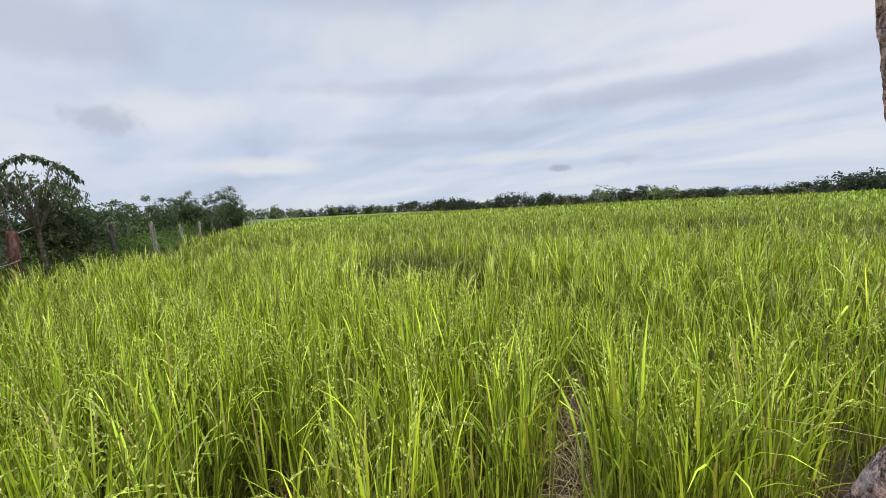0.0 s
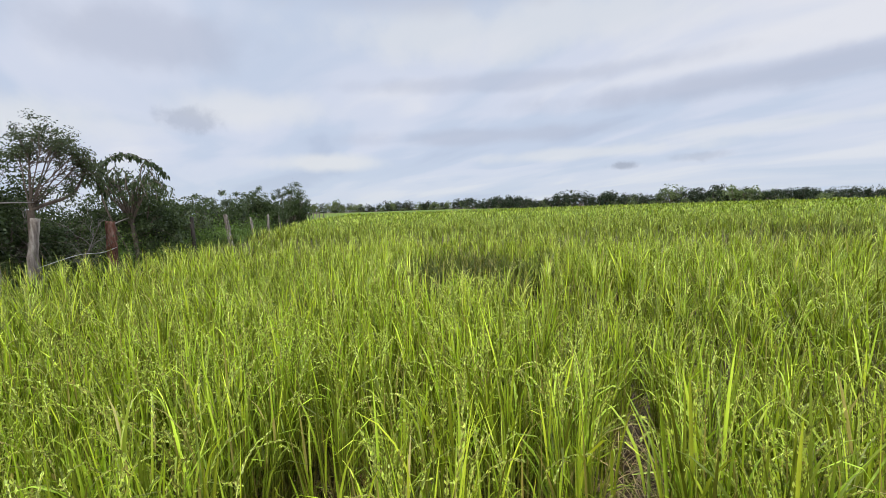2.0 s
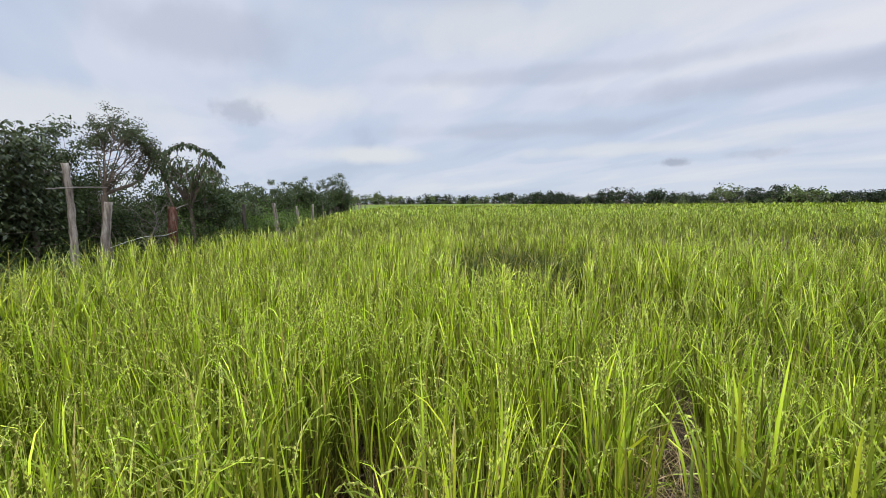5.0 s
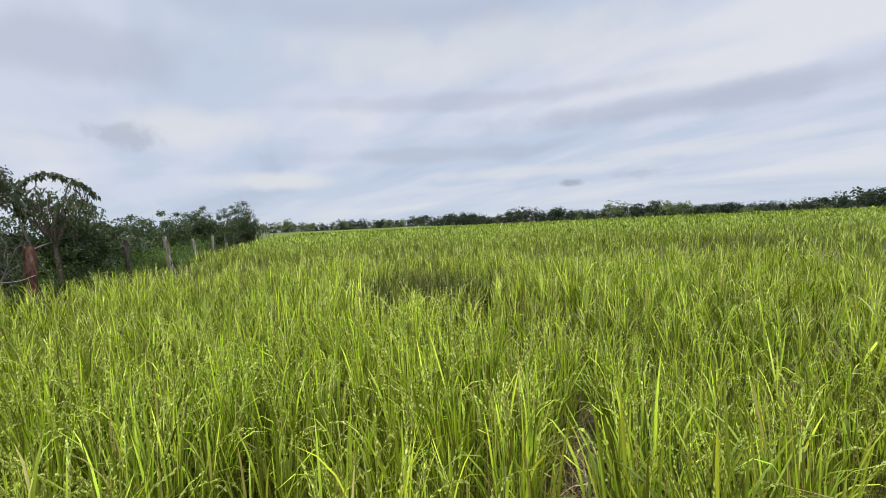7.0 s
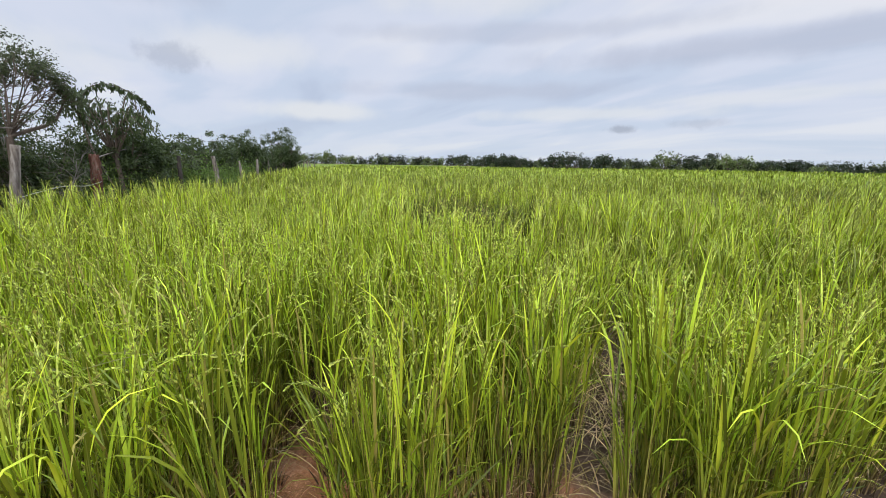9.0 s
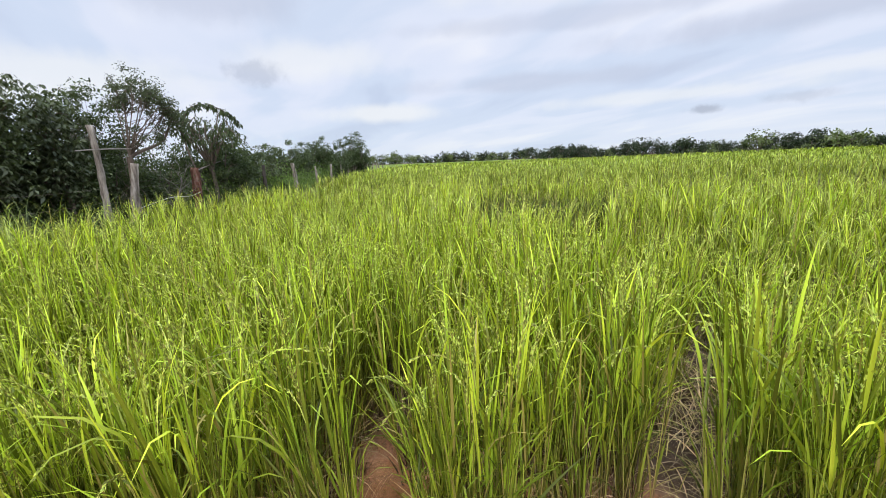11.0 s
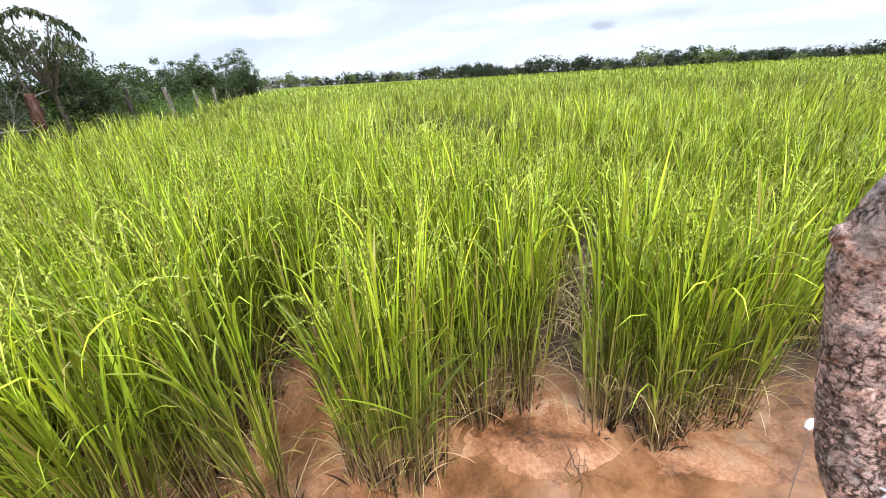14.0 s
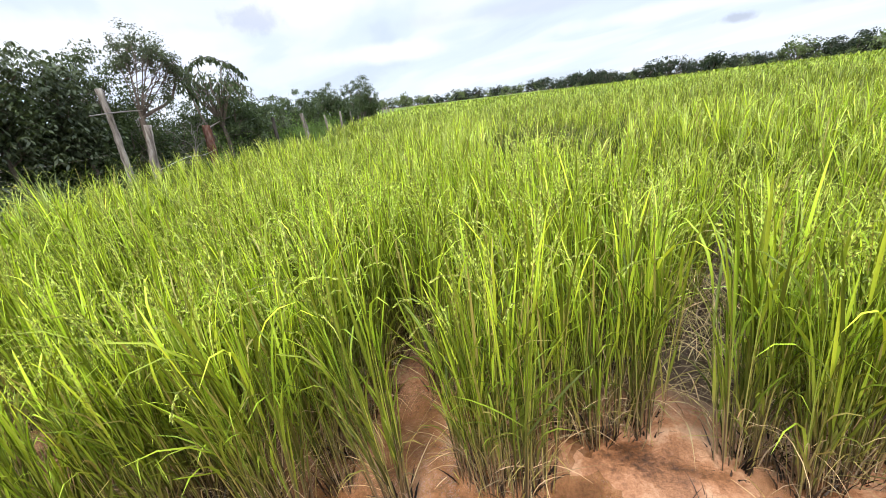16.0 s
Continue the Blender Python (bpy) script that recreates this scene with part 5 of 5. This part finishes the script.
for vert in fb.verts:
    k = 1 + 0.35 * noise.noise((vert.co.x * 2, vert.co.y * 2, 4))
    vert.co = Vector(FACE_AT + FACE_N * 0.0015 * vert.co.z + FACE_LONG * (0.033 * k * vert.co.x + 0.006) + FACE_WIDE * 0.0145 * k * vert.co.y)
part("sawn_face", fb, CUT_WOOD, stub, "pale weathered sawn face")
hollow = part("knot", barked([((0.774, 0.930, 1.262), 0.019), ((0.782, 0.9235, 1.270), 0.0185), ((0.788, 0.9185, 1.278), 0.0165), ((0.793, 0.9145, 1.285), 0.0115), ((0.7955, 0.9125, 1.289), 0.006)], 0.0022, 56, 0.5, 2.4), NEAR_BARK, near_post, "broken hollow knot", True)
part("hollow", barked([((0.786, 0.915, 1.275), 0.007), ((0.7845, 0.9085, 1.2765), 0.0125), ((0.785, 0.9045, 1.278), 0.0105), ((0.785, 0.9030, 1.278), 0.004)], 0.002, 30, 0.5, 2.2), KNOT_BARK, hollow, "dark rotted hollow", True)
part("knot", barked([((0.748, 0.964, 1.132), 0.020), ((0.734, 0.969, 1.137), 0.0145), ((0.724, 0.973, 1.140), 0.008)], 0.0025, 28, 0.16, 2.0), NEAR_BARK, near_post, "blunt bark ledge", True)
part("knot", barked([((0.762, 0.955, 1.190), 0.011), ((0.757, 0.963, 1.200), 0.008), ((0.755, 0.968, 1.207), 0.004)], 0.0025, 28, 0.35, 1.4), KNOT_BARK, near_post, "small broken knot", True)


def razor_wire():
    """Barbed tape: a core wire with pairs of flat pointed blades."""
    ob = new("razor_wire")
    tagged(ob, "bright galvanised razor wire with flat barbs, fixed to the post", "razor wire")
    a, b = Vector((2.29, 1.671, 0.93)), Vector((0.779, 0.895, 0.90))
    c = Vector((-2.07, -0.57, 0.92))
    pts = [a + (b - a) * (k / 20) - Vector((0, 0, 0.05 * math.sin(math.pi * k / 20))) for k in range(20)] + [b + (c - b) * (k / 40) - Vector((0, 0, 0.012 * math.sin(math.pi * k / 40))) for k in range(41)]
    part("core", tube([tuple(p) for p in pts], [0.0022] * len(pts), 8, False), WHITE_STEEL, ob, "", True)
    bm = bmesh.new()
    t = 0.0007
    outline = [(0.50 * x, 0.60 * y) for x, y in [(-0.011, 0.0), (-0.016, 0.013), (-0.003, 0.0105), (0.003, 0.0105), (0.016, 0.013), (0.011, 0.0), (0.016, -0.013), (0.003, -0.0105), (-0.003, -0.0105), (-0.016, -0.013)]]
    top = [bm.verts.new((x, y, t)) for x, y in outline]
    low = [bm.verts.new((x, y, -t)) for x, y in outline]
    bm.faces.new(top)
    bm.faces.new(low[::-1])
    for i in range(len(outline)):
        j = (i + 1) % len(outline)
        bm.faces.new((low[i], low[j], top[j], top[i]))
    me = bpy.data.meshes.new("barb")
    bm.to_mesh(me)
    bm.free()
    me.materials.append(WHITE_STEEL)
    rng = random.Random(6)
    length, nxt = 0.0, 0.02
    for p0, p1 in zip(pts[:-1], pts[1:]):
        seg = (p1 - p0).length
        while nxt < length + seg:
            p = p0 + (p1 - p0) * ((nxt - length) / seg)
            barb = part("barb", me, None, ob)
            m = (p1 - p0).to_track_quat("X", "Z").to_matrix().to_4x4()
            barb.matrix_basis = Matrix.Translation(p) @ m @ pose(0, 0, 0, rng.uniform(-40, 65), rng.uniform(-8, 8), rng.uniform(-10, 10))
            nxt += rng.uniform(0.026, 0.036)
        length += seg


razor_wire()
stake = new("dry_stalk")
tagged(stake, "thin muddy stalk beside the post with a white scrap on it", "stalk")
part("stick", tube([(0.975, 1.14, -0.05), (0.955, 1.14, 0.4), (0.931, 1.134, 0.742)], [0.0010, 0.0009, 0.0008], 7), RUSTY_WIRE, stake, "", True)
part("tip", barked([((0.921, 1.130, 0.740), 0.004), ((0.929, 1.134, 0.746), 0.008), ((0.937, 1.139, 0.749), 0.005)], 0.003, 14, 0.35), WHITE_SHELL, stake, "white scrap", True)


# ---- weeds ----
def weed_patch(name, label, xy, seed, spec, tall, mats=None):
    rng = np.random.default_rng(seed)
    kinds = [flat_kind(rice_parts(rng, *spec, tall=tall)) for _ in range(6)]
    v, q, m = tile(rng, kinds, np.array([p[0] for p in xy]), np.array([p[1] for p in xy]), (0.6, 1.25), 0.16)
    ob = new(name, quad_mesh(name, v, q, mats or [VERGE_LEAF, VERGE_LEAF, RICE_EAR, RICE_DRY], m))
    return tagged(ob, label, "weeds", "", "stuff")


wrng = random.Random(12)
dark_spots = []
for hx, hy, rx, ry, n in ((0.0, 6.4, 1.2, 1.2, 340), (7.3, 10.9, 1.6, 1.1, 170)):
    for _ in range(n):
        a, r = wrng.uniform(0, 6.283), math.sqrt(wrng.random())
        dark_spots.append((hx + rx * r * math.cos(a), hy + ry * r * math.sin(a)))
weed_patch("weed_patch", "darker green fine-leaved weeds in a bare spot of the rice", dark_spots, 3, (24, 3, 4, 0, 0, 3, 0.85), 0.86, [WEED_LEAF, WEED_LEAF, RICE_EAR, RICE_DRY])
strip = []
for _ in range(2300):
    s = wrng.uniform(-3, 1) ** 2 * 6 - 2
    strip.append(by_fence(s, wrng.uniform(-3.0 if s < 16 else -1.6, 3.0)))
weed_patch("verge_weed", "rank green weeds along the foot of the fence", strip, 4, (11, 2, 2, 0, 0, 1, 1.8), 0.55)

# tall rank grass where the field meets the near corner of the fence
corner = [(by_fence(wrng.uniform(2.0, 6.5), wrng.uniform(-2.3, -0.8))) for _ in range(60)]
weed_patch("rank_grass", "tall green grass by the fence corner", corner, 8, (40, 5, 6, 4, 10, 4, 1.0), 0.9, [VERGE_LEAF, RICE_STEM, RICE_EAR, RICE_DRY])
arng = np.random.default_rng(23)
n = 420
spot = np.array([by_fence(3.0 + 4.0 * arng.random(), -2.9 + 1.8 * arng.random()) for _ in range(34)])[arng.integers(0, 34, n)] + arng.normal(0, 0.06, (n, 2))
arch = blades(arng, np.concatenate([spot, np.zeros((n, 1))], 1), arng.random(n) * 6.28, 0.95 + 0.45 * arng.random(n), 0.05 + 0.2 * arng.random(n), 0.9 + 1.4 * arng.random(n), 0.006 + 0.005 * arng.random(n), 8, 0.6, 2.2, 0.3)
tagged(new("arching_grass", quad_mesh("arching_grass", *arch, VERGE_LEAF)), "long arching dull green grass blades along the fence", "grass", "", "stuff")

# ---- litter on the mud ----
lrng = np.random.default_rng(17)
n = 80
lx = lrng.uniform(-1.6, 1.9, n)
ly = np.interp(lx, FRONT_X, FRONT_Y) + lrng.normal(0.04, 0.1, n)
lit = blades(lrng, np.stack([lx, ly, np.full(n, 0.012)], 1), lrng.random(n) * 6.28, 0.06 + 0.16 * lrng.random(n), 1.2 + 0.35 * lrng.random(n), 0.1 + 0.6 * lrng.random(n), 0.0025 + 0.0025 * lrng.random(n), 5, 0.8, 1.0)
tagged(new("straw_litter", quad_mesh("straw_litter", *lit, RICE_DRY)), "pale dry rice straws lying on the wet mud", "straw", "", "stuff")
# broken straws hanging into the gap between the plants
n = 420
u = lrng.random(n)
gap = blades(lrng, np.stack([0.79 + 0.36 * u + lrng.normal(0, 0.10, n), 1.95 + 1.1 * u, 0.02 + 0.32 * lrng.random(n) ** 1.4], 1), lrng.random(n) * 6.28, 0.10 + 0.22 * lrng.random(n), 0.4 + 0.9 * lrng.random(n), 0.3 + 1.3 * lrng.random(n), 0.0025 + 0.003 * lrng.random(n), 6, 0.8, 1.1)
tagged(new("broken_straw", quad_mesh("broken_straw", *gap, RICE_DRY)), "tangle of dry broken rice straw between the plants", "straw", "", "stuff")
n = 34
tuft = blades(lrng, np.stack([0.735 + lrng.normal(0, 0.022, n), 1.63 + lrng.normal(0, 0.03, n), np.full(n, -0.01)], 1), lrng.random(n) * 6.28, 0.03 + 0.07 * lrng.random(n), 0.3 + 1.2 * lrng.random(n), 0.2 + 0.8 * lrng.random(n), 0.002 + 0.002 * lrng.random(n), 4)
tagged(new("dead_tuft", quad_mesh("dead_tuft", *tuft, SHADE_ROT)), "dark rotted tuft of dead rice in the mud", "dead plant")
n = 130
green = blades(lrng, np.stack([-0.70 + lrng.normal(0, 0.09, n), 1.11 + lrng.normal(0, 0.045, n), np.full(n, -0.01)], 1), lrng.random(n) * 6.28, 0.10 + 0.17 * lrng.random(n), 0.3 + 0.9 * lrng.random(n), 0.3 + 0.9 * lrng.random(n), 0.004 + 0.004 * lrng.random(n), 5)
tagged(new("grass_tuft", quad_mesh("grass_tuft", *green, VERGE_LEAF)), "low sprawling green grass tuft at the mud's edge", "grass tuft")
# single long blades fallen across the gap and beside the post
for name, at, az_, ln, lean_, curl_, wd, mat_, lab in (
        ("fallen_blade", (0.80, 2.12, 0.55), 0.1, 0.30, 1.45, 0.2, 0.008, YELLOW_BLADE, "long yellow rice blade lying across the gap"),
        ("fallen_blade", (0.78, 2.2, 0.5), 2.6, 0.22, 1.2, 0.7, 0.006, RICE_DRY, "pale bent rice blade over the gap"),
        ("fallen_blade", (-0.60, 1.40, 0.845), 0.8, 0.2, 1.45, 0.5, 0.006, YELLOW_BLADE, "long yellow blade leaning out of the crop"),
        ("fallen_blade", (1.113, 1.668, 0.86), -1.26, 0.5, 1.2, 0.3, 0.003, RICE_DRY, "long dry straw hanging beside the post")):
    one = blades(lrng, np.array([at]), np.array([az_]), np.array([ln]), np.array([lean_]), np.array([curl_]), np.array([wd]), 9, 0.3, 1.6, 0.3)
    tagged(new(name, quad_mesh(name, *one, mat_)), lab, "grass blade", "fallen blades")
